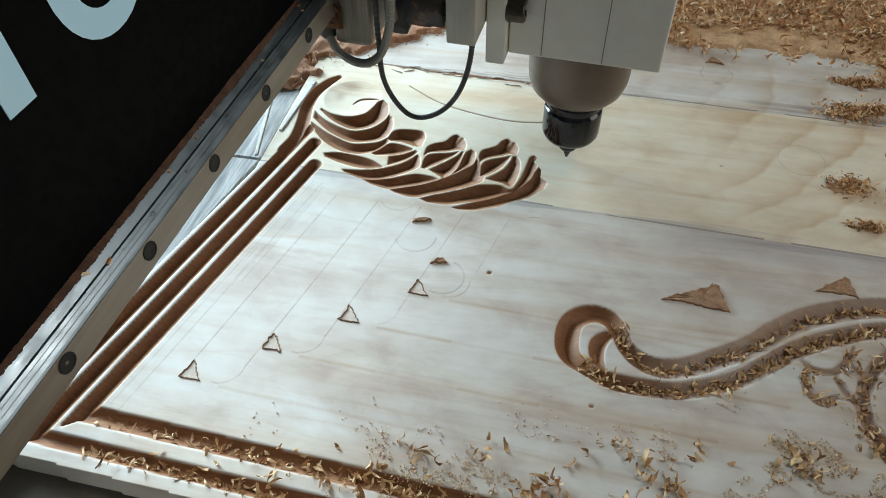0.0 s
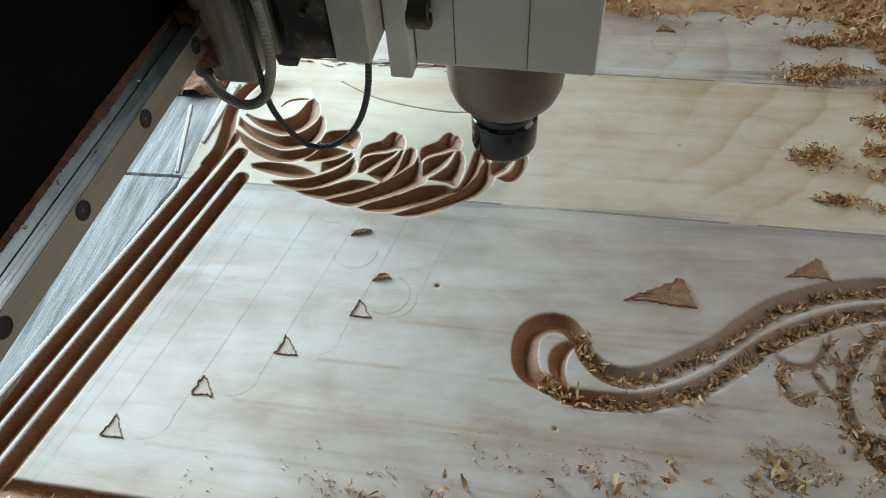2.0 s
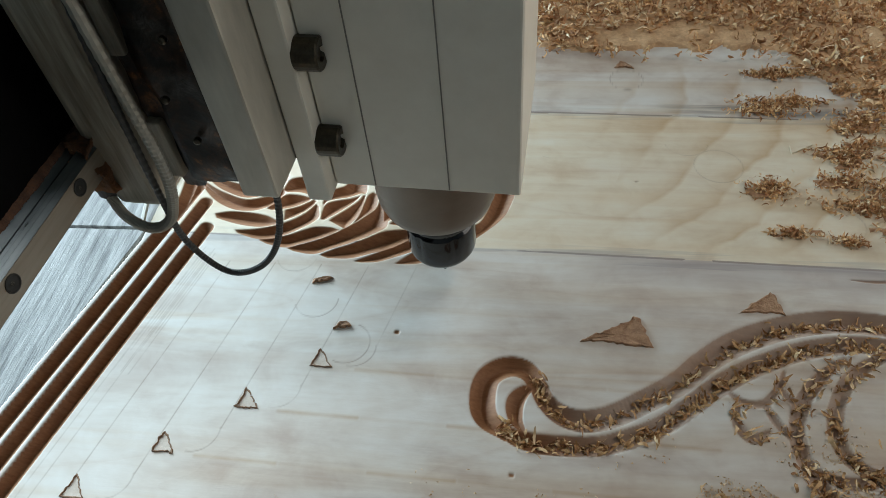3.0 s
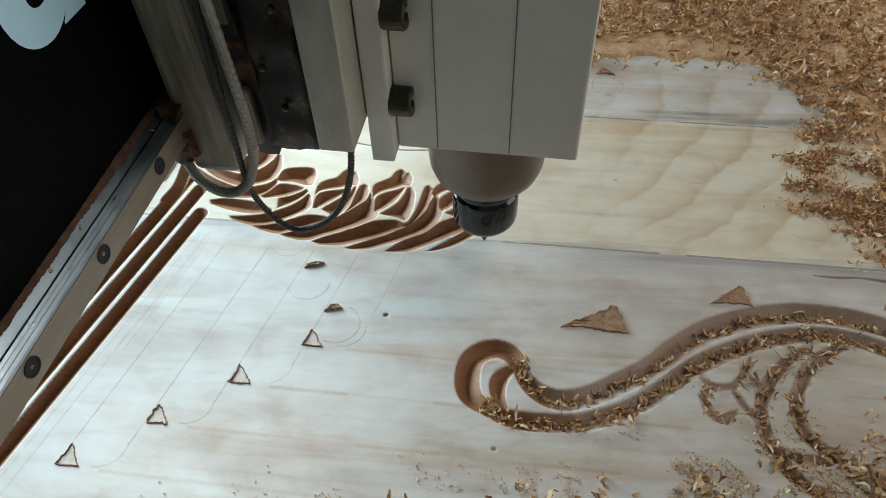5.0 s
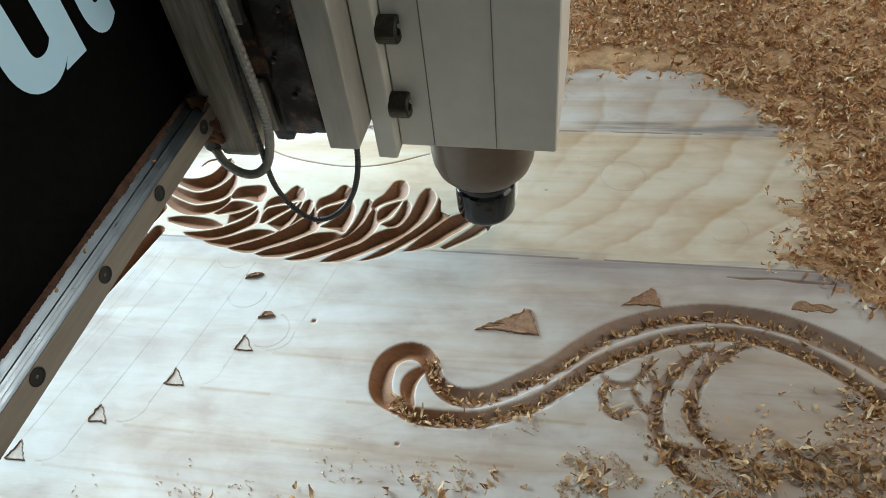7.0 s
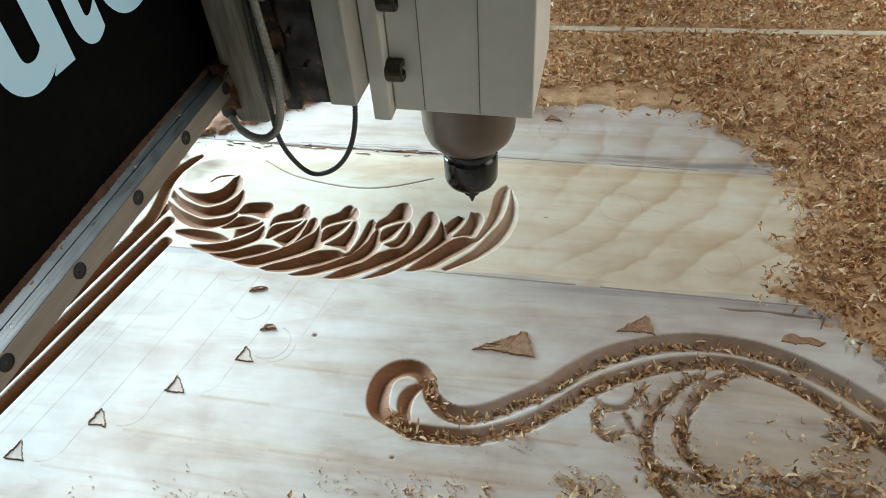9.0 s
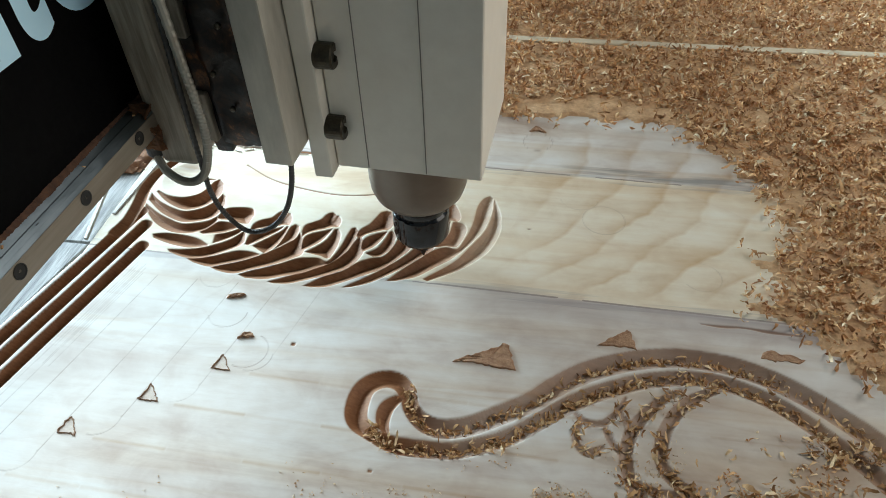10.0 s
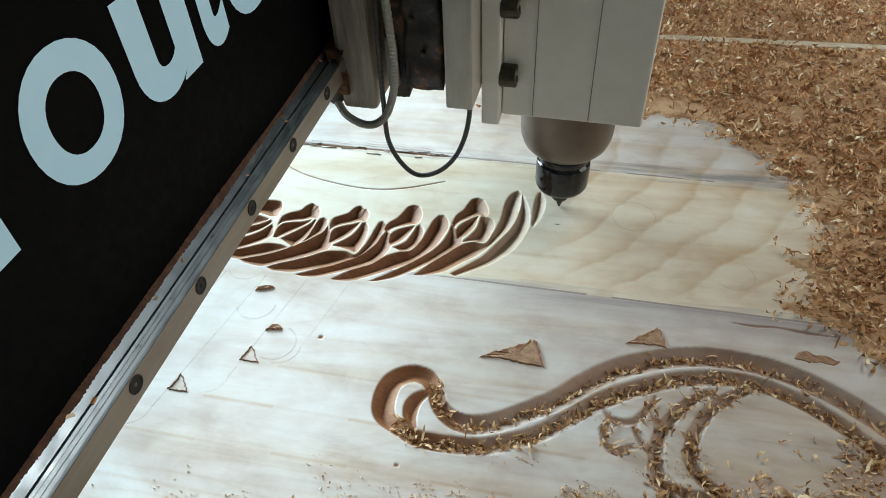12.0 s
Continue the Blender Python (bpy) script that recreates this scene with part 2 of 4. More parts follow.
caked_grease()
CAKED = plain_noise("caked_sawdust", (0.03, 0.012, 0.005), (0.30, 0.13, 0.055), 55, 0.95, strength=0.8, distance=0.004)
CABLE = plain_noise("cable_sheath", (0.045, 0.043, 0.042), (0.075, 0.07, 0.066), 300, 0.5, strength=0.2)
BOLT = plain_noise("bolt_steel", (0.03, 0.026, 0.02), (0.10, 0.085, 0.06), 120, 0.4, 0.8)
PLASTER = plain_noise("workshop_plaster", (0.10, 0.10, 0.095), (0.14, 0.137, 0.13), 3, 0.9)
FLOOR = plain_noise("concrete", (0.18, 0.17, 0.16), (0.28, 0.27, 0.25), 6, 0.85)
TABLE = plain_noise("table_board", (0.10, 0.085, 0.07), (0.19, 0.16, 0.13), 20, 0.75)
SEAM = material("dark_seam", 0.8, 0.0, (0.22, 0.20, 0.18))
# ---- building blocks ----
def mesh_from(name, bm, mat, smooth=False):
    me = bpy.data.meshes.new(name)
    bm.normal_update()
    bm.to_mesh(me)
    bm.free()
    me.materials.append(mat)
    if smooth:
        for poly in me.polygons:
            poly.use_smooth = True
    return me


def part(name, bm, mat, parent, label="", smooth=False):
    ob = new(name, mesh_from(name, bm, mat, smooth))
    ob.parent = parent
    return tagged(ob, label)


def thing(name, label, category, group="", kind=""):
    return tagged(new(name), label, category, group, kind)


def box(x0, x1, y0, y1, z0, z1, bevel=0.0, bm=None, segments=2):
    fresh = bmesh.new()
    bmesh.ops.create_cube(fresh, size=1.0, matrix=Matrix.Translation(((x0 + x1) / 2, (y0 + y1) / 2, (z0 + z1) / 2)) @ Matrix.Diagonal((x1 - x0, y1 - y0, z1 - z0, 1)))
    if bevel:
        bmesh.ops.bevel(fresh, geom=fresh.edges[:], offset=bevel, segments=segments, profile=0.6, affect="EDGES")
    return fresh if bm is None else merge(bm, fresh)


def merge(bm, other):
    me = bpy.data.meshes.new("piece")
    other.to_mesh(me)
    other.free()
    bm.from_mesh(me)
    bpy.data.meshes.remove(me)
    return bm


def lathe(profile, steps=48, bm=None, m=Matrix.Identity(4)):
    """A turned shape about z from (radius, z) pairs."""
    bm = bm or bmesh.new()
    rings = []
    for r, z in profile:
        rings.append([bm.verts.new(m @ Vector((r * math.cos(a), r * math.sin(a), z))) for a in (2 * math.pi * k / steps for k in range(steps))])
    for a, b in zip(rings, rings[1:]):
        for k in range(steps):
            bm.faces.new((a[k], a[(k + 1) % steps], b[(k + 1) % steps], b[k]))
    bm.faces.new(list(reversed(rings[0])))
    bm.faces.new(rings[-1])
    bmesh.ops.recalc_face_normals(bm, faces=bm.faces[:])
    return bm


def spline(points, count):
    """Catmull-Rom through the points; every column is carried along."""
    p = np.array(points, float)
    p = np.vstack([2 * p[0] - p[1], p, 2 * p[-1] - p[-2]])
    out = []
    for s in np.linspace(0, len(points) - 1 - 1e-9, count):
        k = int(s)
        t = s - k
        a, b, c, d = p[k : k + 4]
        out.append(0.5 * (2 * b + (c - a) * t + (2 * a - 5 * b + 4 * c - d) * t**2 + (3 * b - a - 3 * c + d) * t**3))
    return np.array(out)


def tube(points, radius, count=60, sides=10, ribs=0, rib=0.0):
    """A round cable along a path, with ribs where it is corrugated."""
    p = spline(points, count)
    bm, rings = bmesh.new(), []
    side = Vector((0.3, 1, 0.2)).normalized()
    for k, q in enumerate(p):
        ahead = Vector(p[min(k + 1, count - 1)] - p[max(k - 1, 0)]).normalized()
        side = (side - ahead * side.dot(ahead)).normalized()
        up = ahead.cross(side)
        r = radius + (rib if ribs and k % 2 else 0.0)
        rings.append([bm.verts.new(Vector(q) + r * (math.cos(a) * side + math.sin(a) * up)) for a in (2 * math.pi * j / sides for j in range(sides))])
    for a, b in zip(rings, rings[1:]):
        for j in range(sides):
            bm.faces.new((a[j], a[(j + 1) % sides], b[(j + 1) % sides], b[j]))
    bm.faces.new(list(reversed(rings[0])))
    bm.faces.new(rings[-1])
    bmesh.ops.recalc_face_normals(bm, faces=bm.faces[:])
    return bm


def raw_mesh(name, verts, faces, mat, smooth=False):
    """A large mesh straight from arrays of places and of quads."""
    me = bpy.data.meshes.new(name)
    verts, faces = np.asarray(verts, np.float32), np.asarray(faces, np.int32)
    me.vertices.add(len(verts))
    me.vertices.foreach_set("co", verts.ravel())
    me.loops.add(faces.size)
    me.loops.foreach_set("vertex_index", faces.ravel())
    me.polygons.add(len(faces))
    me.polygons.foreach_set("loop_start", np.arange(0, faces.size, faces.shape[1], dtype=np.int32))
    me.polygons.foreach_set("use_smooth", np.full(len(faces), smooth))
    me.update(calc_edges=True)
    me.validate()
    me.materials.append(mat)
    return me


# ---- the carved panel ----
MITRE = np.array((-0.3517, -0.1641))                       # inner corner of the border
SIDE_WAY = np.array((0.2571, 0.9664))                      # the side border runs this way
SIDE_OUT = np.array((-0.9664, 0.2571))
FRONT_WAY = np.array((math.cos(radians(-1.5)), math.sin(radians(-1.5))))
FRONT_OUT = np.array((FRONT_WAY[1], -FRONT_WAY[0]))
FRONT_GROOVES = ((-0.0055, 0.0068), (0.0165, 0.0265))
STEP = 0.0165                                              # width of one border groove


def mm(text):
    """Control points in millimetres: x y r; x y r ..."""
    return [tuple(float(v) / 1000 for v in row.split()) for row in text.split(";")]


# one leaf of the carved garland: every scoop lies between an upper and a lower edge, in millimetres
LEAF = {
    "low": (mm("-165 62; -147 72; -130 83; -115 95; -106 107; -103 118; -99 128"), mm("-158 60.8; -146 62; -136 66; -119 74; -104 83; -97 90; -93 98; -91 108; -93 118; -97 127")),
    "long": (mm("-133 61; -119 74; -104 83; -94 94; -83 101; -73 104.5; -67 117; -64 130; -61 144; -57 153"), mm("-126 60.5; -114 62; -104 67; -88 77; -70 89; -60 101; -52 113; -48 125; -45 138; -47 147; -52 154")),
    "knob": (mm("-104 128; -100 137; -94 144; -90 154; -87 161; -81 164"), mm("-98 121; -95 128; -88 133; -80 136.5; -74 139; -71.5 147; -73 156; -77 163")),
    "eye": (mm("-96 110; -96 120; -92 127; -85 132; -76 136"), mm("-92 107; -83 115; -78 125; -75 136")),
    "fold": (mm("-90 106; -81 113; -77 123; -74 136"), mm("-82 102; -75 104; -68.5 112; -66 121; -66.5 131; -71 138")),
}
# the two leaves nearer the rosette are smaller, the last one is drawn out longer
FIRST_LEAF = {
    "long": (mm("-245.9 80.7; -230.6 83.8; -219.7 87.2; -210.8 91.8; -201.6 95.8; -188.3 95.8; -177.2 92.7; -172.7 99.7; -168.8 109; -167.1 120.5; -165.2 131.5; -161 135.9"), mm("-236.5 76.1; -220.9 72.9; -210.4 76.9; -196.8 82.6; -183.8 90.5; -171.4 100.6; -162.6 109.6; -156.4 117.1; -155.4 126.3; -157.2 133.9")),
    "knob": (mm("-201.2 121.4; -200.4 131.7; -194.8 137.8; -186.7 141.9; -182.8 148.8; -178.1 153.4; -172.8 150.7"), mm("-199.6 116.9; -197.5 123.3; -189.3 126.6; -179.7 129.1; -171.7 133.1; -166.9 133.7; -166.7 141.6; -170.4 150.1")),
    "eye": (mm("-199.1 103.4; -199.6 113.9; -197.8 121; -190.3 124.9; -178.7 127.7; -171.2 131.6"), mm("-195.7 103; -186.6 110.8; -178.6 119.2; -173.2 126; -170.4 132.5")),
    "fold": (mm("-192.3 102.7; -185.3 110.1; -177.3 118.6; -171.9 125.3; -169.1 131.9"), mm("-177.7 94; -172.9 100.4; -168.5 109.7; -166.8 121.3; -166.5 132.1")),
}
SECOND_LEAF = {
    "low": (mm("-220.4 72.9; -210.4 76.9; -196.8 82.6; -183.8 90.5; -171.4 100.6; -162.6 109.6; -156.4 117.1; -154.4 126.4"), mm("-212.8 69.6; -201.5 67.5; -193.1 68.4; -183.1 73.7; -169.8 80; -158.8 86.2; -150.3 92.1; -144.2 97.7; -144.2 106.5; -149.1 117.9")),
    "long": (mm("-192.6 67.1; -182.9 73; -169.5 79.4; -158.6 85.5; -147.8 92.3; -138.1 94.8; -127.9 95.3; -120 92.6; -115.7 101.6; -112.9 112.9; -111 126.5; -109.1 135.9; -105.3 137.9"), mm("-184.7 63.9; -167.1 64.6; -151.2 70.4; -137.5 75.4; -124.7 83.7; -116.1 89.5; -108.6 100.3; -103.2 113.9; -101.6 124.5; -101.1 133.7")),
    "knob": (mm("-153.3 126.5; -152.6 135.2; -146 140.6; -140.2 145.2; -137.1 152; -132.1 155.8; -126.8 152.3"), mm("-150.8 116.2; -148.9 122.4; -142.4 127.7; -133.8 131.7; -126.7 135.6; -121.5 136.2; -120.5 144.9; -124.6 152.5")),
    "eye": (mm("-149.5 101.5; -149.5 111.8; -147.9 121; -141.4 126.3; -132.3 130.4; -125.3 134.2"), mm("-146 101.9; -138 108.6; -131.3 116.8; -127.5 126.3; -125.3 134.2")),
    "fold": (mm("-143.5 100.7; -136.5 107.3; -129.8 115.4; -126 124.9; -124.1 133.6"), mm("-127.5 97.5; -119.7 95.5; -116.6 105.1; -115.5 117; -116.6 127.5; -120.6 134.7")),
}
LAST_LEAF = {
    "low": (mm("-101 63; -82 78.5; -65 95; -51 112; -45 128; -43.5 142"), mm("-93 64.5; -80 70; -69 78; -52 93; -41.5 105; -33 114; -30 121; -33 130; -40 140")),
    "long": (mm("-65 75.5; -52 93; -41.5 105; -31 117; -20 122.5; -10.5 121.5; -6.5 131; -2.5 145; 0 161; 1 179; 5 191; 11.5 197"), mm("-57 76; -40 83; -27 95; -12.5 108.5; 0 127; 9 144; 13.5 160; 15.5 177; 15.5 193")),
    "knob": (mm("-43.5 143; -41.5 154; -36 162.5; -33 172; -30 179; -24 182"), mm("-40.5 137; -36.5 144.5; -30 151; -21 157; -15 156; -12 161; -14 170; -19 180")),
    "eye": (mm("-37.5 123; -38.5 134.5; -35 143; -29 150; -20.5 157.5"), mm("-34 121; -26 132.5; -21.5 142.5; -20 157.5")),
    "fold": (mm("-31.5 120; -24.5 131; -20 141.5; -19 156"), mm("-20.5 123; -11.5 123; -7 131.5; -4.5 146; -8 154; -15 157")),
}
LEAVES = [FIRST_LEAF, SECOND_LEAF, LEAF, LAST_LEAF]
EDGE_SCOOP = (mm("-35 81.5; -20 95.5; -9 108; 2 128; 10 144; 14.5 160; 16 177; 15.5 191"), mm("-30 79; -16 88; -3 97; 10.5 111; 18.5 123.5; 24 140; 26 156; 24 171; 19 186; 16 193"))
LAST_SCOOP = (mm("27 151; 27 163; 27 175.5; 28 188; 30 196"), mm("29 147; 35 160; 38 175; 37.5 187; 33 198"))
ROSETTE = [
    (mm("-311 168; -297 161.5; -281 160.5; -269 167; -264.5 178; -262 187; -256 191"), mm("-312 165; -298.5 153.5; -283 145; -270 142.5; -257 149; -249 160; -246.5 171; -250 185")),
    (mm("-316 164; -307 156; -297 149.5; -283 143.5; -270 141; -256.5 147.5; -248 159.5; -245.5 170"), mm("-314 152; -297 138; -283.5 130.5; -269 125.5; -257 127; -245.5 132; -239 139; -237 153; -241 167")),
    (mm("-316 149; -296.5 136; -282 129; -267 124; -255 126; -244 130.5; -238 138"), mm("-311 139; -297 124.5; -284.5 116; -271 111; -257 111; -247 115; -241 119.5; -237 126; -235 133")),
    (mm("-238 135; -235 148; -224 152; -209 152; -204 143"), mm("-234 133; -223 133; -211 130; -205 131")),
    (mm("-247 114; -238 127; -231 131; -220 130; -211 127"), mm("-242 112; -225 116; -212 124")),
    (mm("-289 107; -275 110; -257 109; -243 106; -232 100"), mm("-286 102; -271 97; -256 94; -243 94; -231 98")),
    (mm("-267 90; -248 92; -230 98; -215 108; -206 121"), mm("-263 86; -246 81; -230 83; -213 93; -201 105; -203 118")),
    (mm("-231 113; -219 118; -209 126"), mm("-229 101; -219 107; -210 116; -206 124")),
]
# the long scroll: a ridge between an upper and a lower groove
SCROLL_UP = mm("-44 -70 4; -57 -58 8.5; -60 -44 9.5; -57 -30 9; -46 -22 8.5; -34 -23 8; -26 -32 7; -20 -45 7; -10 -54 8; 3 -57 8.5; 20 -53 8.5; 43 -40 8.8; 63 -27 9; 82 -10 9.3; 102 4 10; 123 14 10; 144 21 10; 166 25 10; 188 25 10; 210 22 10; 231 15 10; 250 5 10; 270 -9 10; 292 -28 10; 314 -52 10; 330 -72 10")
SCROLL_LOW = mm("-46 -62 2; -40 -70 6; -23 -74 7.5; -3 -74 7.5; 15 -72 7.5; 34 -65 7.5; 50 -57 7.5; 66 -45 7.5; 83 -31 8; 102 -18 8; 123 -7 8; 143 1 8; 164 6 8; 184 8 8; 204 5 8; 223 -2 8; 242 -13 8; 260 -28 8; 280 -48 8; 300 -72 8; 318 -96 8")
CURL = [
    mm("-34 -66 2; -39 -57 5; -39 -46 6; -33 -38 4; -27 -36 1.5"),
]
BRANCHES = [
    mm("196 1 2.5; 179 -8 4.5; 164 -22 5; 153 -42 5; 150 -60 5; 156 -74 5; 167 -82 3"),
    mm("168 -4 2.5; 152 -16 4; 136 -35 5; 128 -55 5; 128.5 -74 5; 136 -92 5; 146 -103 4.5; 157 -105 2.5"),
    mm("91 -30 1.5; 101 -38.5 3.0; 113.5 -37.5 3.0; 124 -26 2.8; 129 -15 1.6"),
    mm("97.5 -39 2.0; 94 -51 3.2; 101 -62 3.6; 112 -57 2.2"),
    mm("114 -38 2.0; 116.5 -48.5 3.0; 124 -60 2.4"),
    mm("122.5 -23 1.8; 127.5 -33 2.8; 134 -39 2.4"),
    mm("133 -79 2.5; 143 -84.5 3.5; 156 -85.5 4.2; 168 -83 2.8"),
    mm("318 -78 4; 299 -88 7; 288 -103 8; 285 -121 8; 292 -138 6"),
]


def cut(height, gx, gy, stroke, depth, samples=None, power=1.15, lean=0.0):
    """Sinks one tapered groove into the height field. lean: how far its bottom lies to the left of the middle line, as a share of the half width."""
    s = spline(stroke, samples or 16 * len(stroke))
    reach = s[:, 2].max()
    ix = np.where((gx > s[:, 0].min() - reach) & (gx < s[:, 0].max() + reach))[0]
    iy = np.where((gy > s[:, 1].min() - reach) & (gy < s[:, 1].max() + reach))[0]
    if not len(ix) or not len(iy):
        return
    X, Y = np.meshgrid(gx[ix], gy[iy], indexing="ij")
    way = np.gradient(s[:, :2], axis=0)
    way /= np.linalg.norm(way, axis=1)[:, None] + 1e-12
    near, across, wide = np.full(X.shape, 9.0), np.zeros(X.shape), np.full(X.shape, 1e-4)
    for (x, y, r), (wx, wy) in zip(s, way):
        if r < 0.0006:
            continue
        q = np.sqrt((X - x) ** 2 + (Y - y) ** 2) / r
        better = q < near
        near[better] = q[better]
        across[better] = ((wx * (Y - y) - wy * (X - x)) / r)[better]
        wide[better] = r
    if lean:
        signed = np.where(across > 0, near, -near)
        shape = np.where(signed > lean, (1 - signed) / (1 - lean), (1 + signed) / (1 + lean))
        shape = np.clip(shape, 0, 1) ** 0.9
    else:
        shape = 1 - np.minimum(near, 1) ** power
    low = -np.where(near < 1, np.minimum(depth, 0.90 * wide) * shape, 0.0)
    view = height[ix[0] : ix[-1] + 1, iy[0] : iy[-1] + 1]
    np.minimum(view, low, out=view)


def gap_to(X, Y, line):
    """Distance from each place to a polyline."""
    best = np.full(X.shape, 9.0)
    for (x0, y0), (x1, y1) in zip(line, line[1:]):
        dx, dy = x1 - x0, y1 - y0
        f = np.clip(((X - x0) * dx + (Y - y0) * dy) / (dx * dx + dy * dy + 1e-15), 0, 1)
        np.minimum(best, np.hypot(X - x0 - f * dx, Y - y0 - f * dy), out=best)
    return best


def scoop(height, gx, gy, edges, depth, far=1.25, near=0.60):
    """Hollows the ground between two edges as a pointed cutter does: a slope falls from each edge, and they meet in a foot."""
    upper, lower = (spline(e, 48)[:, :2] for e in edges)
    lower = np.vstack([upper[:1], lower, upper[-1:]])
    rim = np.vstack([upper, lower[::-1]])
    ix = np.where((gx > rim[:, 0].min() - 0.002) & (gx < rim[:, 0].max() + 0.002))[0]
    iy = np.where((gy > rim[:, 1].min() - 0.002) & (gy < rim[:, 1].max() + 0.002))[0]
    X, Y = np.meshgrid(gx[ix], gy[iy], indexing="ij")
    within = inside(X.ravel(), Y.ravel(), rim.tolist()).reshape(X.shape)
    a, c = far * gap_to(X, Y, upper), near * gap_to(X, Y, lower)
    low = -(np.where(within, np.minimum(a, c), -np.minimum(a, c)) + 0.0001).clip(0, depth)
    view = height[ix[0] : ix[-1] + 1, iy[0] : iy[-1] + 1]
    np.minimum(view, low, out=view)


def inside(px, py, poly):
    """Which of many points lie inside a polygon."""
    hit = np.zeros(len(px), bool)
    x0, y0 = poly[-1]
    for x1, y1 in poly:
        cross = ((y0 > py) != (y1 > py)) & (px < (x1 - x0) * (py - y0) / (y1 - y0 + 1e-12) + x0)
        hit ^= cross
        x0, y0 = x1, y1
    return hit


def groove_row(height, X, Y, out, way, origin, first, last, start, stop, ends, lean):
    """One straight border groove between two offsets, from start to stop along its way."""
    d = (X - origin[0]) * out[0] + (Y - origin[1]) * out[1]
    s = (X - origin[0]) * way[0] + (Y - origin[1]) * way[1]
    mid, half = (first + last) / 2, (last - first) / 2
    q = (d - mid) / half
    q = np.where(q > lean, (q - lean) / (1 - lean), (lean - q) / (1 + lean))
    q = np.where(q < 1, 1 - (1 - np.minimum(q, 1)) ** 0.7, q)
    over = np.maximum(0, np.maximum(start - s, s - stop)) / half if ends else np.where((s < start) | (s > stop), 9.0, 0.0)
    q = np.sqrt(q**2 + over**2)
    np.minimum(height, -np.where(q < 1, 0.0064 * (1 - q), 0.0), out=height)


def carved_panel():
    gx = np.r_[np.arange(-0.47, -0.40, 0.004), np.arange(-0.40, -0.3354, 0.0009), np.arange(-0.335, 0.0447, 0.0005), np.arange(0.045, 0.335, 0.0010), np.arange(0.335, 0.75, 0.01)]
    gy = np.r_[np.arange(-0.32, -0.215, 0.004), np.arange(-0.215, 0.0545, 0.0010), np.arange(0.055, 0.2248, 0.0005), np.arange(0.225, 0.262, 0.0010), np.arange(0.262, 0.50, 0.004)]
    X, Y = np.meshgrid(gx, gy, indexing="ij")
    h = np.zeros(X.shape)
    side = (X - MITRE[0]) * SIDE_OUT[0] + (Y - MITRE[1]) * SIDE_OUT[1]
    front = (X - MITRE[0]) * FRONT_OUT[0] + (Y - MITRE[1]) * FRONT_OUT[1]
    # broad curved passes of the flat cutter over the far planks, each lane tilted a little, with scalloped edges
    bow = (Y - 0.13) - 2.5 * (Y - 0.13) ** 2
    wave = (0.0022 + 0.0012 * np.sin(X * 37 - Y * 29)) * np.abs(np.sin((X + 1.3 * Y) * 3.1416 / 0.040)) + 0.004 * np.sin(X * 41 + Y * 53)
    lane = (X - bow + wave + 0.079) / 0.047
    share = lane - np.floor(lane)
    band = np.clip((Y - 0.078) / 0.02, 0, 1) * np.clip((0.33 - Y) / 0.05, 0, 1) * np.clip((X - 0.02) / 0.07, 0, 1)
    h -= 0.00024 * band * (1 - share) * np.clip(share / 0.22, 0, 1)
    tan = band * (share ** 3.0) * np.clip((1 - share) / 0.10, 0, 1) * (0.75 + 0.25 * np.sin(X * 43 + 5) * np.sin(Y * 57))
    # straight passes along the border: each stops short in a rounded corner
    # the marks also carry the small steps' shadow lines as colour
    scored = np.zeros(X.shape)

    def score(line, wide, strength, into=scored):
        line = np.array(line, float)
        ix = np.where((gx > line[:, 0].min() - 0.004) & (gx < line[:, 0].max() + 0.004))[0]
        iy = np.where((gy > line[:, 1].min() - 0.004) & (gy < line[:, 1].max() + 0.004))[0]
        if len(ix) and len(iy):
            part_x, part_y = np.meshgrid(gx[ix], gy[iy], indexing="ij")
            mark = strength * np.clip(1.25 - gap_to(part_x, part_y, line) / wide, 0, 1)
            view = into[ix[0] : ix[-1] + 1, iy[0] : iy[-1] + 1]
            np.maximum(view, mark, out=view)

    for k in range(5):
        rail = -0.0311 - 0.0349 * k
        corner = -0.1284 + 0.0331 * k                   # how far forward this pass came
        foot = np.array((MITRE[0], MITRE[1])) + SIDE_OUT * rail
        at = lambda y: foot + SIDE_WAY * (y - foot[1]) / SIDE_WAY[1]
        low = at(corner - 0.0331 + 0.017) if k else at(corner + 0.014)
        top = at(0.058)
        score([low, top], 0.0006, 0.52 if k < 4 else 0.3)
        if k:
            turn = [(low[0] - 0.0150 + 0.0150 * math.cos(a), low[1] - 0.0005 + 0.0150 * math.sin(a)) for a in np.linspace(0.15, -1.75, 16)]
            score([tuple(low)] + turn, 0.0006, 0.50)
        if k < 4:
            start = at(corner)
            for n in range(7):
                x0 = start[0] + 0.030 + 0.055 * n
                score([(x0, corner - 0.028 * (x0 - start[0])), (x0 + 0.052, corner - 0.028 * (x0 + 0.052 - start[0]))], 0.0016, 0.36 + 0.20 * math.sin(3.1 * n + k), tan)
    for d, strength in ((-0.0045, 0.30), (-0.0125, 0.34)):
        score([MITRE + SIDE_OUT * d + SIDE_WAY * 0.01, MITRE + SIDE_OUT * d + SIDE_WAY * 0.245], 0.0006, strength)
    score(spline(mm("-237 216; -203 196; -164 185; -129 181; -97 186; -60 201"), 60), 0.0008, 0.75)
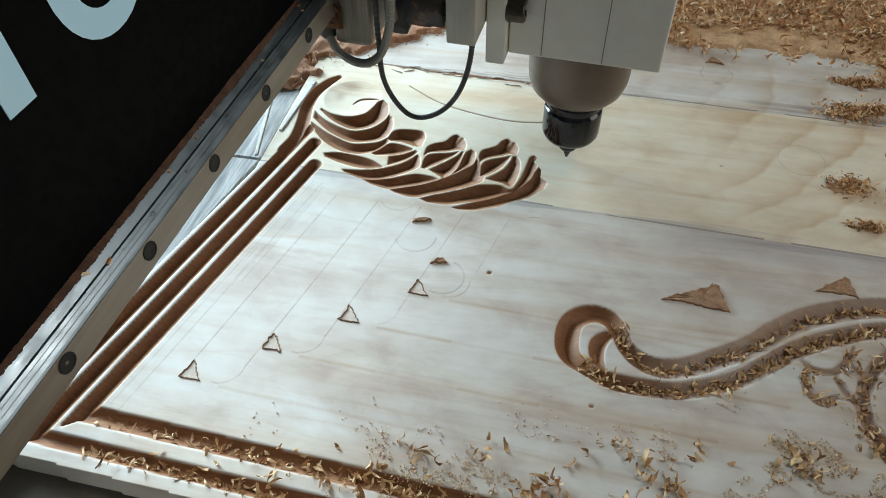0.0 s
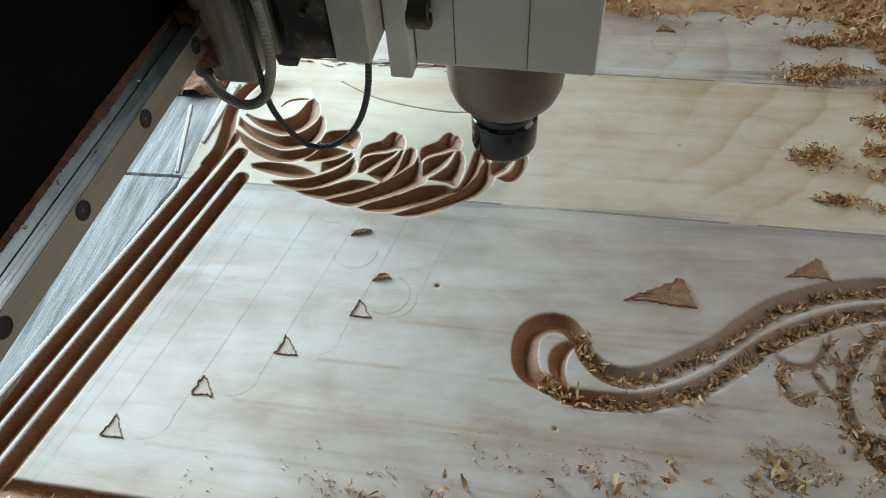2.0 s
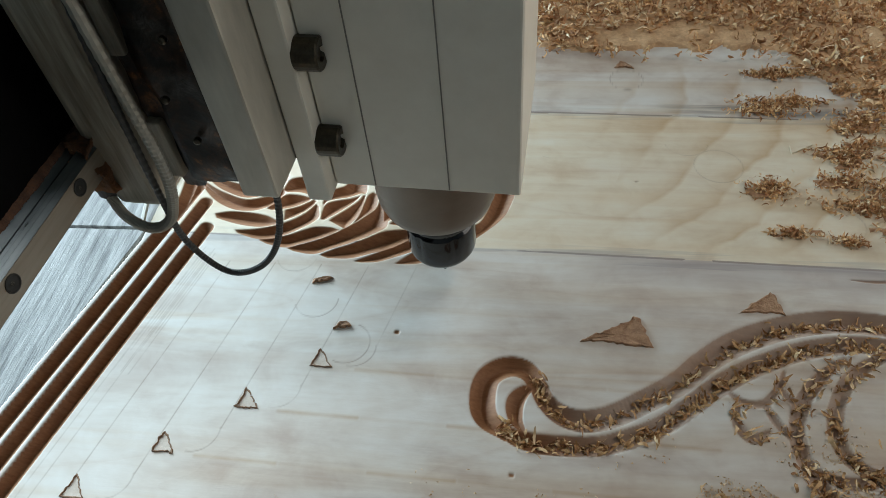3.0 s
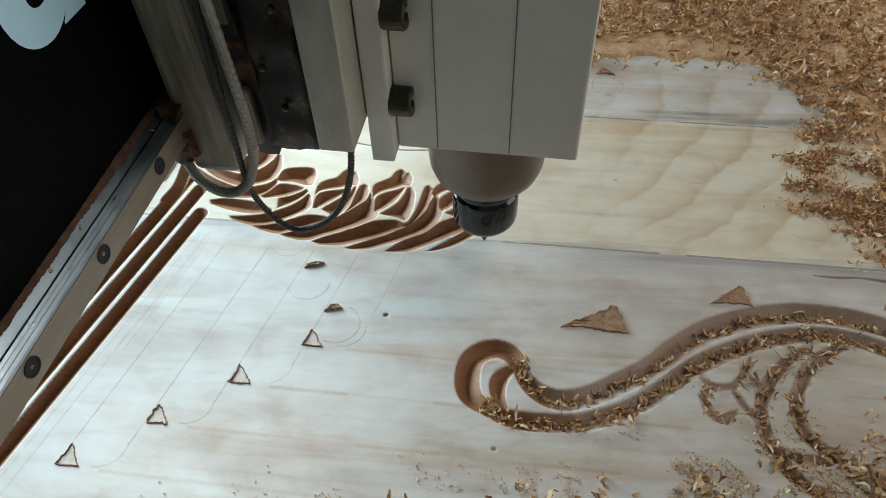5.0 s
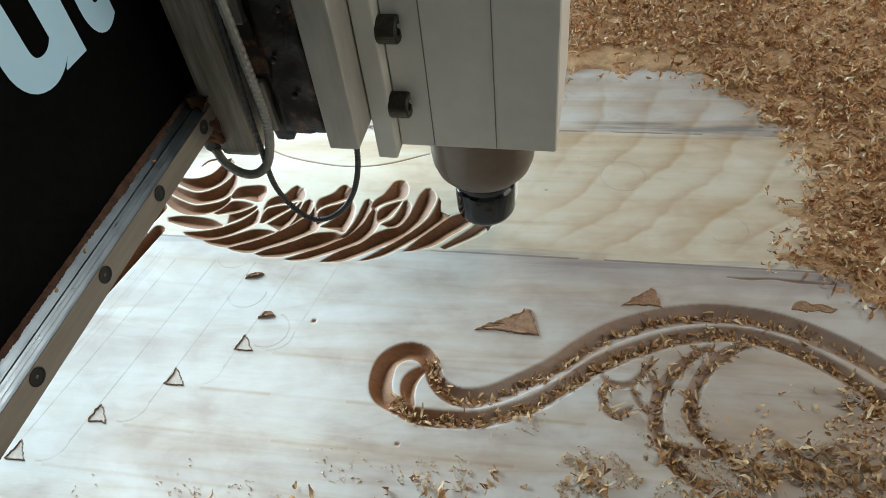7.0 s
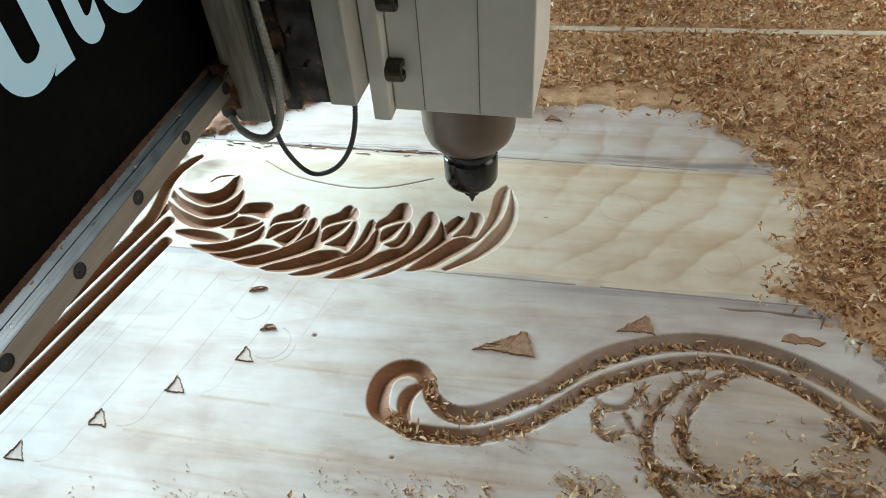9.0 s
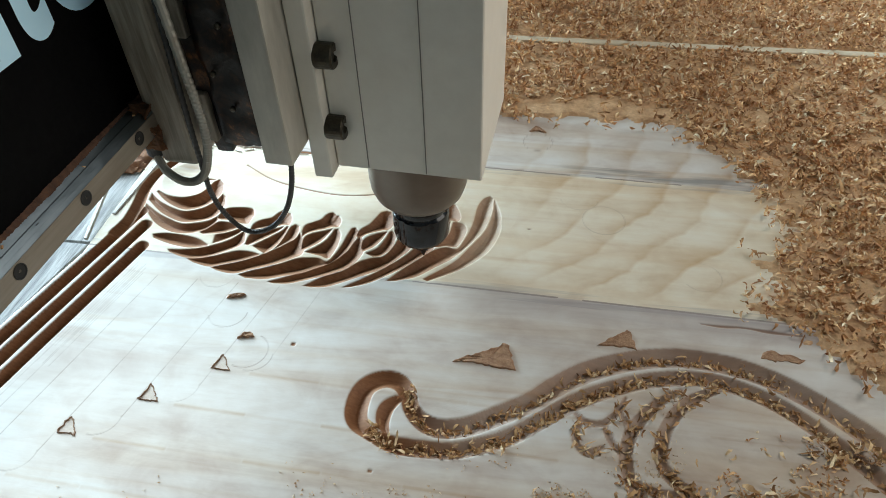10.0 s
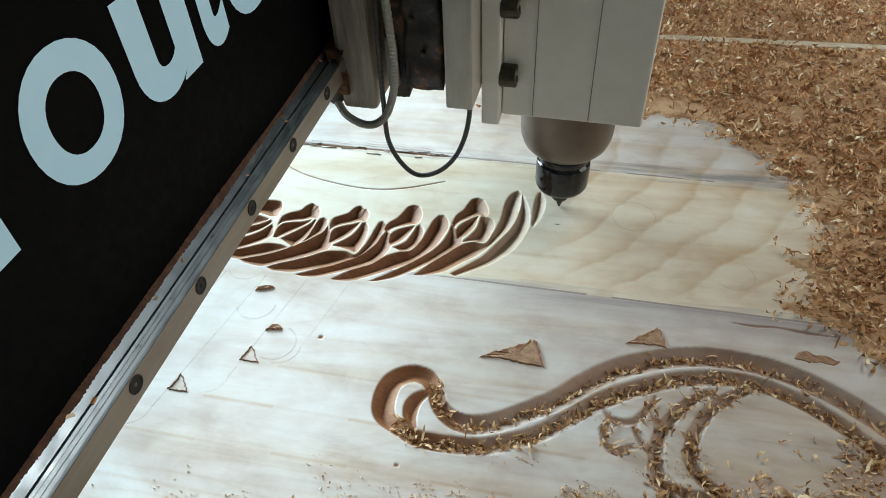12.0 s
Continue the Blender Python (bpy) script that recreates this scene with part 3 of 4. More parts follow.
    for n in range(7):                                  # fine parallel streaks beside the border
        score([MITRE + SIDE_OUT * (-0.005 - 0.0021 * n) + SIDE_WAY * (0.13 + 0.017 * (n % 3)), MITRE + SIDE_OUT * (-0.005 - 0.0021 * n) + SIDE_WAY * (0.235 + 0.006 * (n % 2))], 0.0006, 0.30)
    for cx, cy, r, a0, a1, strength in ((-0.1555, -0.0095, 0.0160, -2.0, 1.2, 0.55), (-0.1845, 0.0262, 0.0158, -2.75, 0.05, 0.52), (-0.2085, 0.0662, 0.0155, -2.75, -0.2, 0.36), (0.052, 0.289, 0.0150, -3.1, 3.1, 0.48),
                                        (0.117, 0.174, 0.0190, -3.1, 3.1, 0.30), (0.095, 0.204, 0.0180, -2.9, -0.3, 0.26), (0.196, 0.112, 0.016, -2.5, 1.5, 0.25)):
        score([(cx + r * math.cos(a), cy + r * math.sin(a)) for a in np.linspace(a0, a1, 36)], 0.0006, strength)
    # old scars at the far joint
    for y, x0, x1, strength in ((0.2440, -0.21, -0.05, 0.9), (0.2475, -0.17, -0.08, 0.6), (0.2405, -0.03, 0.04, 0.5), (0.2520, -0.15, -0.11, 0.5)):
        score([(x, y - 0.03 * x + 0.0008 * math.sin(x * 190)) for x in np.linspace(x0, x1, 24)], 0.0009, strength)
    h -= 0.00010 * scored
    # tan over the near corner: light falloff put into the colour, with fine sawdust
    tan = np.maximum(tan, 0.50 * np.clip((X - 0.10) / 0.14, 0, 1) * np.clip((0.02 - Y) / 0.09, 0, 1))
    flat = h.copy()
    for leaf in LEAVES:
        for edges in leaf.values():
            scoop(h, gx, gy, edges, 0.0095)
    for edges in (EDGE_SCOOP, LAST_SCOOP):
        scoop(h, gx, gy, edges, 0.0050)
    for edges in ROSETTE:
        scoop(h, gx, gy, edges, 0.0095)
    # the rosette's shallow bowl
    bowl = np.hypot((X + 0.286) / 0.028, (Y - 0.188) / 0.027)
    dish = -0.0024 * np.clip(1 - bowl**2, 0, 1)
    knot = 0.55 * np.clip(1.3 - np.hypot((X + 0.293) / 0.011, (Y - 0.206) / 0.006), 0, 1)
    knot = np.maximum(knot, 0.35 * np.clip(1.2 - np.hypot((X + 0.300) / 0.006, (Y - 0.190) / 0.008), 0, 1))
    h, flat = np.minimum(h, dish), np.minimum(flat, dish)
    spiral = np.zeros(X.shape)
    cut(spiral, gx, gy, mm("-284 181 0.8; -280 188 1.3; -274 190.5 1.5; -267 191 1.4; -261 190 0.9"), 0.0040, 60)
    h += 1.4 * spiral
    for stroke in [SCROLL_UP, SCROLL_LOW]:
        cut(h, gx, gy, [(x, y, (0.88 if stroke is SCROLL_LOW else 0.92) * r) for x, y, r in stroke], 0.0085, 220, 1.25, 0.15)
    for stroke in CURL + BRANCHES:
        cut(h, gx, gy, stroke, 0.0065, 60, 1.3, 0.2 if stroke is not CURL[0] else -0.2)
    cut(h, gx, gy, mm("-237 216 1.2; -203 196 1.2; -164 185 1.3; -129 181 1.2; -97 186 1.2; -60 201 1"), 0.0008, 300)
    for x, y, r in ((-0.0398, -0.0944, 0.0013), (0.0506, 0.1542, 0.0012), (-0.122, 0.001, 0.0016)):
        cut(h, gx, gy, [(x - 0.0008, y, r), (x, y, r), (x + 0.0008, y, r)], 0.0016, 6)
    cut(h, gx, gy, mm("189 61 0.8; 205 60 1.6; 222 61 1.2; 240 59 1.9; 264 58 0.9"), 0.0022, 120)
    cut(h, gx, gy, mm("-300 248 0.7; -250 246.5 1.3; -212 245 1.1; -180 243.5 1.9; -140 242.5 1.2; -100 241.5 1.8; -62 240 0.9; -20 239 0.7"), 0.0026, 420)
    # the border: three grooves up the side, two and a half along the front, mitred
    for k, stop in enumerate((0.262, 0.286, 0.300)):
        g = np.zeros(X.shape)
        groove_row(g, X, Y, SIDE_OUT, SIDE_WAY, MITRE, (k + 0.03) * STEP, (k + 0.80) * STEP, -0.2, stop, True, 0.10)
        h = np.where(front < side, np.minimum(h, g), h)
    # the outermost groove swings round the rosette
    cut(h, gx, gy, mm("-323 105 7.4; -319 122 7.4; -321 145 6.8; -325 168 6.4; -324 190 6.2; -317 208 5.6; -310 218 3.5"), 0.0062, 120, 1.1)
    for near, far in FRONT_GROOVES:
        g = np.zeros(X.shape)
        groove_row(g, X, Y, FRONT_OUT, FRONT_WAY, MITRE, near, far, -0.2, 2.0, False, -0.25)
        h = np.where(front + 0.005 >= side, np.minimum(h, g), h)
    # the cutter leaves no knife edges: ease every ridge and foot a little
    fx, fy = (gx > -0.398) & (gx < 0.333), (gy > -0.213) & (gy < 0.260)
    block = h[np.ix_(fx, fy)]
    for axis in (0, 1):
        block = (np.roll(block, 1, axis) + 5 * block + np.roll(block, -1, axis)) / 7
    h[np.ix_(np.where(fx)[0][2:-2], np.where(fy)[0][2:-2])] = block[2:-2, 2:-2]
    h = np.where(((side > 3 * STEP + 0.001) & (X < -0.340)) | (front > 0.036), -0.022, h)
    nx, ny = len(gx), len(gy)
    verts = np.stack([X, Y, h], -1).reshape(-1, 3)
    k = (np.arange(nx - 1)[:, None] * ny + np.arange(ny - 1)).ravel()
    faces = np.stack([k, k + ny, k + ny + 1, k + 1], 1)
    area_mask = np.where(h > -0.015, ((flat - h - 0.0002) / 0.0004).clip(0, 1), 0)
    area_mask *= 1 - 0.45 * np.clip((X + 0.03) / 0.045, 0, 1)      # the groove brown weakens towards this end
    area_mask = np.maximum(area_mask, knot).ravel()      # how strongly the grooves take the brown of cut wood and shade, with the knot
    ob = thing("carved_panel", "pale glued wooden panel half carved with leafy garland and scroll", "wood panel")
    across = (Y + 0.03 * X).ravel()[faces].mean(1)
    rim = np.maximum(side, front).ravel()[faces].mean(1) > 0
    which = np.where(rim, 3, np.where(across < 0.0768, 0, np.where(across < 0.2395, 1, 2)))
    for n, (name, label) in enumerate((("plank", "greyish pale plank"), ("plank", "yellowish pale plank"), ("plank", "greyish pale plank"), ("border_moulding", "stepped carved border"))):
        some = faces[which == n]
        used, back = np.unique(some, return_inverse=True)
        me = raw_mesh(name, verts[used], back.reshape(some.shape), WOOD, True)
        for key, values in (("area_mask", area_mask), ("scored", scored.ravel()), ("tan", tan.ravel())):
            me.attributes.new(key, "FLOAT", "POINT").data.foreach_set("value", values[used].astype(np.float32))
        piece = new(name, me)
        piece.parent = ob
        tagged(piece, label)
    return ob, (gx, gy, h)


PANEL, FIELD = carved_panel()


def level(x, y):
    """Height of the panel's surface."""
    gx, gy, h = FIELD
    return h[np.clip(np.searchsorted(gx, x), 0, len(gx) - 1), np.clip(np.searchsorted(gy, y), 0, len(gy) - 1)]


# ---- the gantry ----
def gantry():
    root = thing("gantry", "black gantry beam with steel guide rail and pale blue lettering", "machine gantry")
    beam = part("beam", box(-0.13, -0.0140, -0.75, 0.95, 0.156, 0.37, 0.003), BLACK, root)
    for y in (-0.74, 0.88):
        part("gantry_leg", box(-0.120, -0.040, y, y + 0.06, -0.0205, 0.1555, 0.003), BLACK, root)
    profile = [(-0.0140, 0.1590), (-0.0012, 0.1590), (0.0, 0.1602), (0.0, 0.1750), (-0.0008, 0.1757), (-0.0022, 0.1767), (-0.0024, 0.1761), (-0.0028, 0.1765), (-0.0042, 0.1775), (-0.0044, 0.1768), (-0.0048, 0.1772), (-0.0060, 0.1780), (-0.0064, 0.1756), (-0.0080, 0.1752), (-0.0086, 0.1764), (-0.0114, 0.1783), (-0.0140, 0.1799)]
    bm = bmesh.new()
    ends = [[bm.verts.new((x, y, z)) for x, z in profile] for y in (-0.74, 0.94)]
    for k in range(len(profile)):
        j = (k + 1) % len(profile)
        bm.faces.new((ends[0][k], ends[0][j], ends[1][j], ends[1][k]))
    bm.faces.new(ends[0]), bm.faces.new(list(reversed(ends[1])))
    bmesh.ops.recalc_face_normals(bm, faces=bm.faces[:])
    rail = part("guide_rail", bm, STEEL, root, "ground steel guide rail, dusty")
    part("rail_face", box(-0.0005, 0.0003, -0.74, 0.94, 0.1606, 0.1748), RAIL_FACE, rail)
    # black discs stand for the dark inside of the rail's bolt holes
    hole_disc = None
    for k in range(-9, 18):
        if hole_disc is None:
            m = Matrix.Rotation(radians(90), 4, "Y")
            hole_disc = mesh_from("bolt_hole_disc", lathe([(0.0046, -0.002), (0.0046, 0.0004), (0.0040, 0.0006), (0.0036, 0.0001), (0.001, 0.0)], 20, None, m), HOLE)
        ob = new("bolt_hole_disc", hole_disc)
        ob.parent, ob.location = rail, (0.0003, -0.1676 + 0.06 * k, 0.1693)
    # letters along the beam, each with its own width and height
    for letter, y0, y1, top in (("o", -0.1450, -0.0905, 0.3035), ("u", -0.0800, -0.0305, 0.3010), ("t", -0.0275, 0.0005, 0.3150), ("e", 0.005, 0.052, 0.3020), ("r", 0.060, 0.093, 0.3020)):
        curve = bpy.data.curves.new("letter", "FONT")
        curve.body, curve.size, curve.offset, curve.resolution_u = letter, 1.0, 0.012 if letter == "o" else 0.034, 8
        flat = bpy.data.objects.new("letter", curve)
        scene.collection.objects.link(flat)
        me = bpy.data.meshes.new_from_object(flat.evaluated_get(bpy.context.evaluated_depsgraph_get()))
        bpy.data.objects.remove(flat)
        co = np.array([v.co for v in me.vertices])
        low, high = co.min(0), co.max(0)
        for v, (x, y, _) in zip(me.vertices, co):
            v.co = (-0.0136, y0 + (x - low[0]) / (high[0] - low[0]) * (y1 - y0), 0.2480 + (y - low[1]) / (high[1] - low[1]) * (top - 0.2480))
        me.materials.clear()
        me.materials.append(LETTER)
        ob = new("letter", me)
        ob.parent = beam
    # the capital letter: upright stem, bowl and leg
    bm = box(-0.0145, -0.0136, -0.2425, -0.2275, 0.2508, 0.3220)
    for y0, y1, z0, z1 in ((-0.2275, -0.1760, 0.3090, 0.3220), (-0.2275, -0.1825, 0.2830, 0.2945), (-0.1825, -0.1682, 0.2508, 0.3090)):
        box(-0.0145, -0.0136, y0, y1, z0, z1, 0, bm)
    part("letter", bm, LETTER, beam)
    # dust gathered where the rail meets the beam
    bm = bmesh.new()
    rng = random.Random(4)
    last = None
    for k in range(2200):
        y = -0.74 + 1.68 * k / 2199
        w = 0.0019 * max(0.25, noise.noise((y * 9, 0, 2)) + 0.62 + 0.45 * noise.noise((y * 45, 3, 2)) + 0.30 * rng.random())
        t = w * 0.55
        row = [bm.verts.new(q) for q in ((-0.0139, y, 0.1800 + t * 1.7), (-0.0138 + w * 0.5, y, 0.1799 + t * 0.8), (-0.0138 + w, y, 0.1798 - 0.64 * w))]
        if last and w > 0.00025:
            for j in range(2):
                bm.faces.new((last[j], last[j + 1], row[j + 1], row[j]))
        last = row
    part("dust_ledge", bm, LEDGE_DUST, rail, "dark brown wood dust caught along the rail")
    # crumbs lying in the rail's groove
    bm = bmesh.new()
    for k in range(70):
        y, size = rng.uniform(-0.55, 0.55), rng.uniform(0.0006, 0.0017) * (1.6 if k % 12 == 0 else 1)
        spot = pose(rng.choice((-0.0069, -0.0069, -0.0105, -0.0122)) + rng.uniform(-0.0008, 0.0008), y, 0.1762 if k % 2 else 0.1784, rng.uniform(-40, 40), rng.uniform(-40, 40), rng.uniform(0, 360))
        bmesh.ops.create_cube(bm, size=1.0, matrix=spot @ Matrix.Diagonal((size * rng.uniform(1, 2.4), size, size * 0.6, 1)))
    tagged(part("crumbs", bm, SHAVING, rail, "wood crumbs lying on the rail"), kind="stuff")
    return root


def head():
    """The spindle head; its origin is on the axis at the lower rim of the nut."""
    root = thing("spindle_head", "grey square router spindle head with a black collet nut", "router spindle")
    body = part("housing", box(-0.0485, 0.056, -0.0395, 0.068, 0.107, 0.46, 0.0022, segments=3), ALU, root, "square pale grey cast housing")
    for x in (-0.0250, 0.0168):
        part("seam", box(x - 0.0003, x + 0.0003, -0.0400, -0.0390, 0.109, 0.46), SEAM, body)
    flange = part("mounting_flange", box(-0.0625, -0.0490, -0.050, 0.07, 0.104, 0.46, 0.0015), ALU, root)
    for z in (0.1435, 0.1965, 0.2495, 0.3025):
        bm = lathe([(0.0082, 0), (0.0085, 0.001), (0.0085, 0.0115), (0.0076, 0.0125), (0.0040, 0.0122), (0.0036, 0.0105)], 24, None, Matrix.Translation((-0.0495, -0.0430, z)) @ Matrix.Rotation(radians(90), 4, "Y"))
        part("socket_bolt", bm, BOLT, flange, "dirty steel socket-head bolt")
    part("slide_plate", box(-0.0825, -0.0630, -0.078, 0.078, 0.1335, 0.46, 0.0015), ALU_DARK, root, "scuffed milled aluminium slide plate")
    part("spindle_nose", lathe([(0.0375, 0.116), (0.0384, 0.106), (0.0384, 0.0785), (0.0377, 0.0710), (0.0354, 0.0640), (0.0312, 0.0590), (0.0257, 0.0560), (0.0180, 0.0540)], 64), NOSE, root, "turned steel spindle nose", True)
    bm = bmesh.new()
    steps, rows = 72, [(0.0175, 0.0520), (0.0205, 0.0510), (0.0220, 0.0492), (0.0222, 0.0484), (0.0222, 0.0444), (0.0220, 0.0438), (0.0209, 0.0430), (0.0209, 0.0420), (0.0228, 0.0410), (0.0232, 0.0400), (0.0232, 0.0185), (0.0228, 0.0160), (0.0214, 0.0132), (0.0185, 0.0115), (0.0075, 0.0115), (0.0060, 0.0145)]
    rings = []
    for n, (r, z) in enumerate(rows):
        ring = []
        for k in range(steps):
            q = r - (0.0010 if 8 <= n <= 9 and k % 12 in (0, 1) else 0.0)
            ring.append(bm.verts.new((q * math.cos(2 * math.pi * k / steps), q * math.sin(2 * math.pi * k / steps), z + 0.0016)))
        rings.append(ring)
    for a, b in zip(rings, rings[1:]):
        for k in range(steps):
            bm.faces.new((a[k], b[k], b[(k + 1) % steps], a[(k + 1) % steps]))
    bm.faces.new(list(reversed(rings[0]))), bm.faces.new(rings[-1])
    bmesh.ops.recalc_face_normals(bm, faces=bm.faces[:])
    nut = part("collet_nut", bm, NUT, root, "glossy black collet nut", True)
    part("cutter", lathe([(0.0080, 0.016), (0.0080, 0.0010), (0.0070, -0.0010), (0.0042, -0.0016), (0.0036, -0.003), (0.0030, -0.006), (0.0009, -0.0118), (0.0003, -0.0122)], 24), CARBIDE, nut, "small tapered carbide cutter")
    part("corrugated_cable", tube([(-0.124, -0.074, 0.30), (-0.127, -0.078, 0.21), (-0.1285, -0.080, 0.135), (-0.1265, -0.081, 0.097), (-0.1095, -0.082, 0.0735), (-0.088, -0.081, 0.079), (-0.0715, -0.079, 0.103), (-0.0655, -0.074, 0.140), (-0.072, -0.060, 0.20)], 0.0017, 260, 10, 1, 0.0003), CABLE, root, "thin black corrugated cable hanging in a loop")
    return root


def carriage():
    """What slides along the beam and carries the head: bearing block, screw cover, switch and lead."""
    root = thing("carriage", "greasy dust-caked gantry carriage with a grey screw cover", "machine carriage")
    part("screw_cover", box(-0.1640, -0.1370, -0.072, 0.03, 0.121, 0.46, 0.004), GRIMY, root, "grey metal cover bar stained brown")
    # grease colour on this plate stands for the black shadow behind the cover
    part("back_plate", box(-0.1780, -0.1650, -0.040, 0.09, 0.150, 0.46, 0.002), GREASE, root, "black greasy back plate")
    for z0, z1 in ((0.214, 0.46), (0.139, 0.176)):
        part("guide_strip", box(-0.1285, -0.1205, -0.0660, -0.050, z0, z1, 0.0015), GRIMY, root, "cream metal strip stained with grease")
    rng = random.Random(7)

    def clump(name, x0, x1, y0, y1, z0, z1, rough, label, mat=GREASE):
        bm = box(x0, x1, y0, y1, z0, z1)
        upright = [e for e in bm.edges if abs(e.verts[0].co.z - e.verts[1].co.z) > 0.01]
        bmesh.ops.subdivide_edges(bm, edges=upright, cuts=70, use_grid_fill=True)
        bmesh.ops.subdivide_edges(bm, edges=[e for e in bm.edges if abs(e.verts[0].co.z - e.verts[1].co.z) < 1e-5], cuts=7, use_grid_fill=True)
        for v in bm.verts:
            p = v.co.copy()
            v.co += Vector((noise.noise(p * 55), noise.noise(p * 55 + Vector((9, 0, 0))), noise.noise(p * 40))) * rough * 2.6
            v.co += Vector((rng.gauss(0, rough * 0.12), rng.gauss(0, rough * 0.12), rng.gauss(0, rough * 0.12)))
        return part(name, bm, mat, root, label, True)

    clump("greasy_bearing", -0.1130, -0.0860, -0.070, 0.05, 0.142, 0.46, 0.0010, "black greasy bearing block")
    clump("screw_shaft", -0.1290, -0.1140, -0.060, 0.02, 0.128, 0.46, 0.0012, "rusty greasy screw")
    clump("caked_dust", -0.1710, -0.1560, -0.080, -0.05, 0.136, 0.172, 0.0024, "rusty caked sawdust", CAKED)
    for z in (0.172, 0.196, 0.228):
        part("small_screw", lathe([(0.0019, 0), (0.0019, 0.002), (0.0009, 0.0025)], 14, None, Matrix.Translation((-0.1000 + 0.006 * math.sin(z * 90), -0.0715, z)) @ Matrix.Rotation(radians(90), 4, "X")), BOLT, root)
    part("sensor", lathe([(0.0045, 0.112), (0.0065, 0.115), (0.0065, 0.142), (0.0045, 0.146)], 20, None, Matrix.Translation((-0.171, -0.066, 0.010))), CABLE, root, "black cable connector")
    part("lead", tube([(-0.1690, -0.070, 0.124), (-0.1600, -0.077, 0.1180), (-0.1460, -0.082, 0.1150), (-0.1340, -0.082, 0.1175), (-0.1245, -0.081, 0.130), (-0.1175, -0.081, 0.160), (-0.1190, -0.081, 0.215), (-0.1250, -0.080, 0.33)], 0.0027, 220, 10, 1, 0.0004), ALU_DARK, root, "grey ribbed metal sensor lead")
    return root


GANTRY, HEAD, CARRIAGE = gantry(), head(), carriage()


# ---- the bed, room and shavings ----
def bed():
    ob = new("machine_bed", mesh_from("machine_bed", box(-0.9, 1.2, -0.7, 1.5, -0.07, -0.021, 0.004), TABLE))
    tagged(ob, "dark dusty machine bed under the panel", "machine bed")
    base = thing("bed_frame", "dark steel frame that carries the machine bed", "machine frame")
    part("frame_top", box(-0.85, 1.15, -0.65, 1.45, -0.17, -0.0705, 0.006), BLACK, base)
    for x in (-0.8, 1.1):
        for y in (-0.6, 1.4):
            part("leg", box(x - 0.04, x + 0.04, y - 0.04, y + 0.04, -0.9, -0.170, 0.004), BLACK, base)
    ob = new("edge_batten", mesh_from("edge_batten", box(-0.45, 0.9, 0.500, 0.512, -0.021, 0.004, 0.0015), BATTEN))
    tagged(ob, "pale narrow wooden batten half buried in shavings", "batten")


def offcuts():
    """Rough-sawn pieces beside the panel's border."""
    for corners, drop in ((((-0.4150, -0.26), (-0.3415, 0.088), (-0.56, 0.086), (-0.56, -0.26)), 0.0), (((-0.3415, 0.092), (-0.3415, 0.202), (-0.56, 0.215), (-0.56, 0.090)), 0.0018)):
        bm = bmesh.new()
        a = [bm.verts.new((x, y, -0.021)) for x, y in corners]
        b = [bm.verts.new((x, y, -0.0008 - drop)) for x, y in corners]
        bm.faces.new(list(reversed(b))), bm.faces.new(a)
        for k in range(4):
            bm.faces.new((a[k], a[(k + 1) % 4], b[(k + 1) % 4], b[k]))
        bmesh.ops.recalc_face_normals(bm, faces=bm.faces[:])
        bmesh.ops.bevel(bm, geom=bm.edges[:], offset=0.0006, segments=1, affect="EDGES")
        ob = new("sawn_board", mesh_from("sawn_board", bm, ROUGH_WOOD))
        tagged(ob, "rough-sawn pale board beside the carved border", "board", "sawn boards")
    bm = bmesh.new()
    low = [bm.verts.new(q) for q in ((-0.3385, 0.128, -0.021), (-0.3355, 0.128, -0.021), (-0.3290, 0.206, -0.021), (-0.3345, 0.206, -0.021))]
    top = [bm.verts.new((v.co.x, v.co.y, 0.0016)) for v in low]
    bm.faces.new(top), bm.faces.new(list(reversed(low)))
    for k in range(4):
        bm.faces.new((low[k], low[(k + 1) % 4], top[(k + 1) % 4], top[k]))
    bmesh.ops.recalc_face_normals(bm, faces=bm.faces[:])
    bmesh.ops.bevel(bm, geom=bm.edges[:], offset=0.0003, segments=1, affect="EDGES")
    tagged(new("wood_sliver", mesh_from("wood_sliver", bm, FIBRE)), "pale narrow wood sliver beside the outer groove", "wood sliver")
    ob = new("steel_strip", mesh_from("steel_strip", box(-0.0014, 0.0014, 0.0, 0.075, -0.001, 0.0022, 0.0004), ALU_DARK))
    ob.matrix_world = pose(-0.3450, 0.0915, 0.0005, 5, 0, 10)
    tagged(ob, "thin grey steel strip propped on the board", "steel strip")


def splinters():
    """Pale fibres torn up along the far glue joint."""
    rng = random.Random(9)
    for k in range(26):
        x = rng.uniform(-0.30, -0.06)
        y = 0.2365 - 0.03 * x + rng.gauss(0, 0.004)
        bm = bmesh.new()
        n, length = 6, rng.uniform(0.005, 0.018)
        rows = []
        for j in range(n):
            f = j / (n - 1) - 0.5
            w = 0.0007 * (1 - 1.6 * f * f) * rng.uniform(0.5, 1.3)
            z = 0.0004 + 0.0011 * (f + 0.5) * rng.random()
            rows.append([bm.verts.new((f * length, s * w, z - 0.0009 * (s > 0))) for s in (-1, 1)] + [bm.verts.new((f * length, 0, -0.0006))])
        for p, q in zip(rows, rows[1:]):
            for a, c in ((0, 1), (1, 2), (2, 0)):
                bm.faces.new((p[a], q[a], q[c], p[c]))
        bmesh.ops.recalc_face_normals(bm, faces=bm.faces[:])
        ob = new("splinter", mesh_from("splinter", bm, FIBRE))
        ob.matrix_world = pose(x, y, 0.0004, 0, 0, rng.gauss(0, 14))
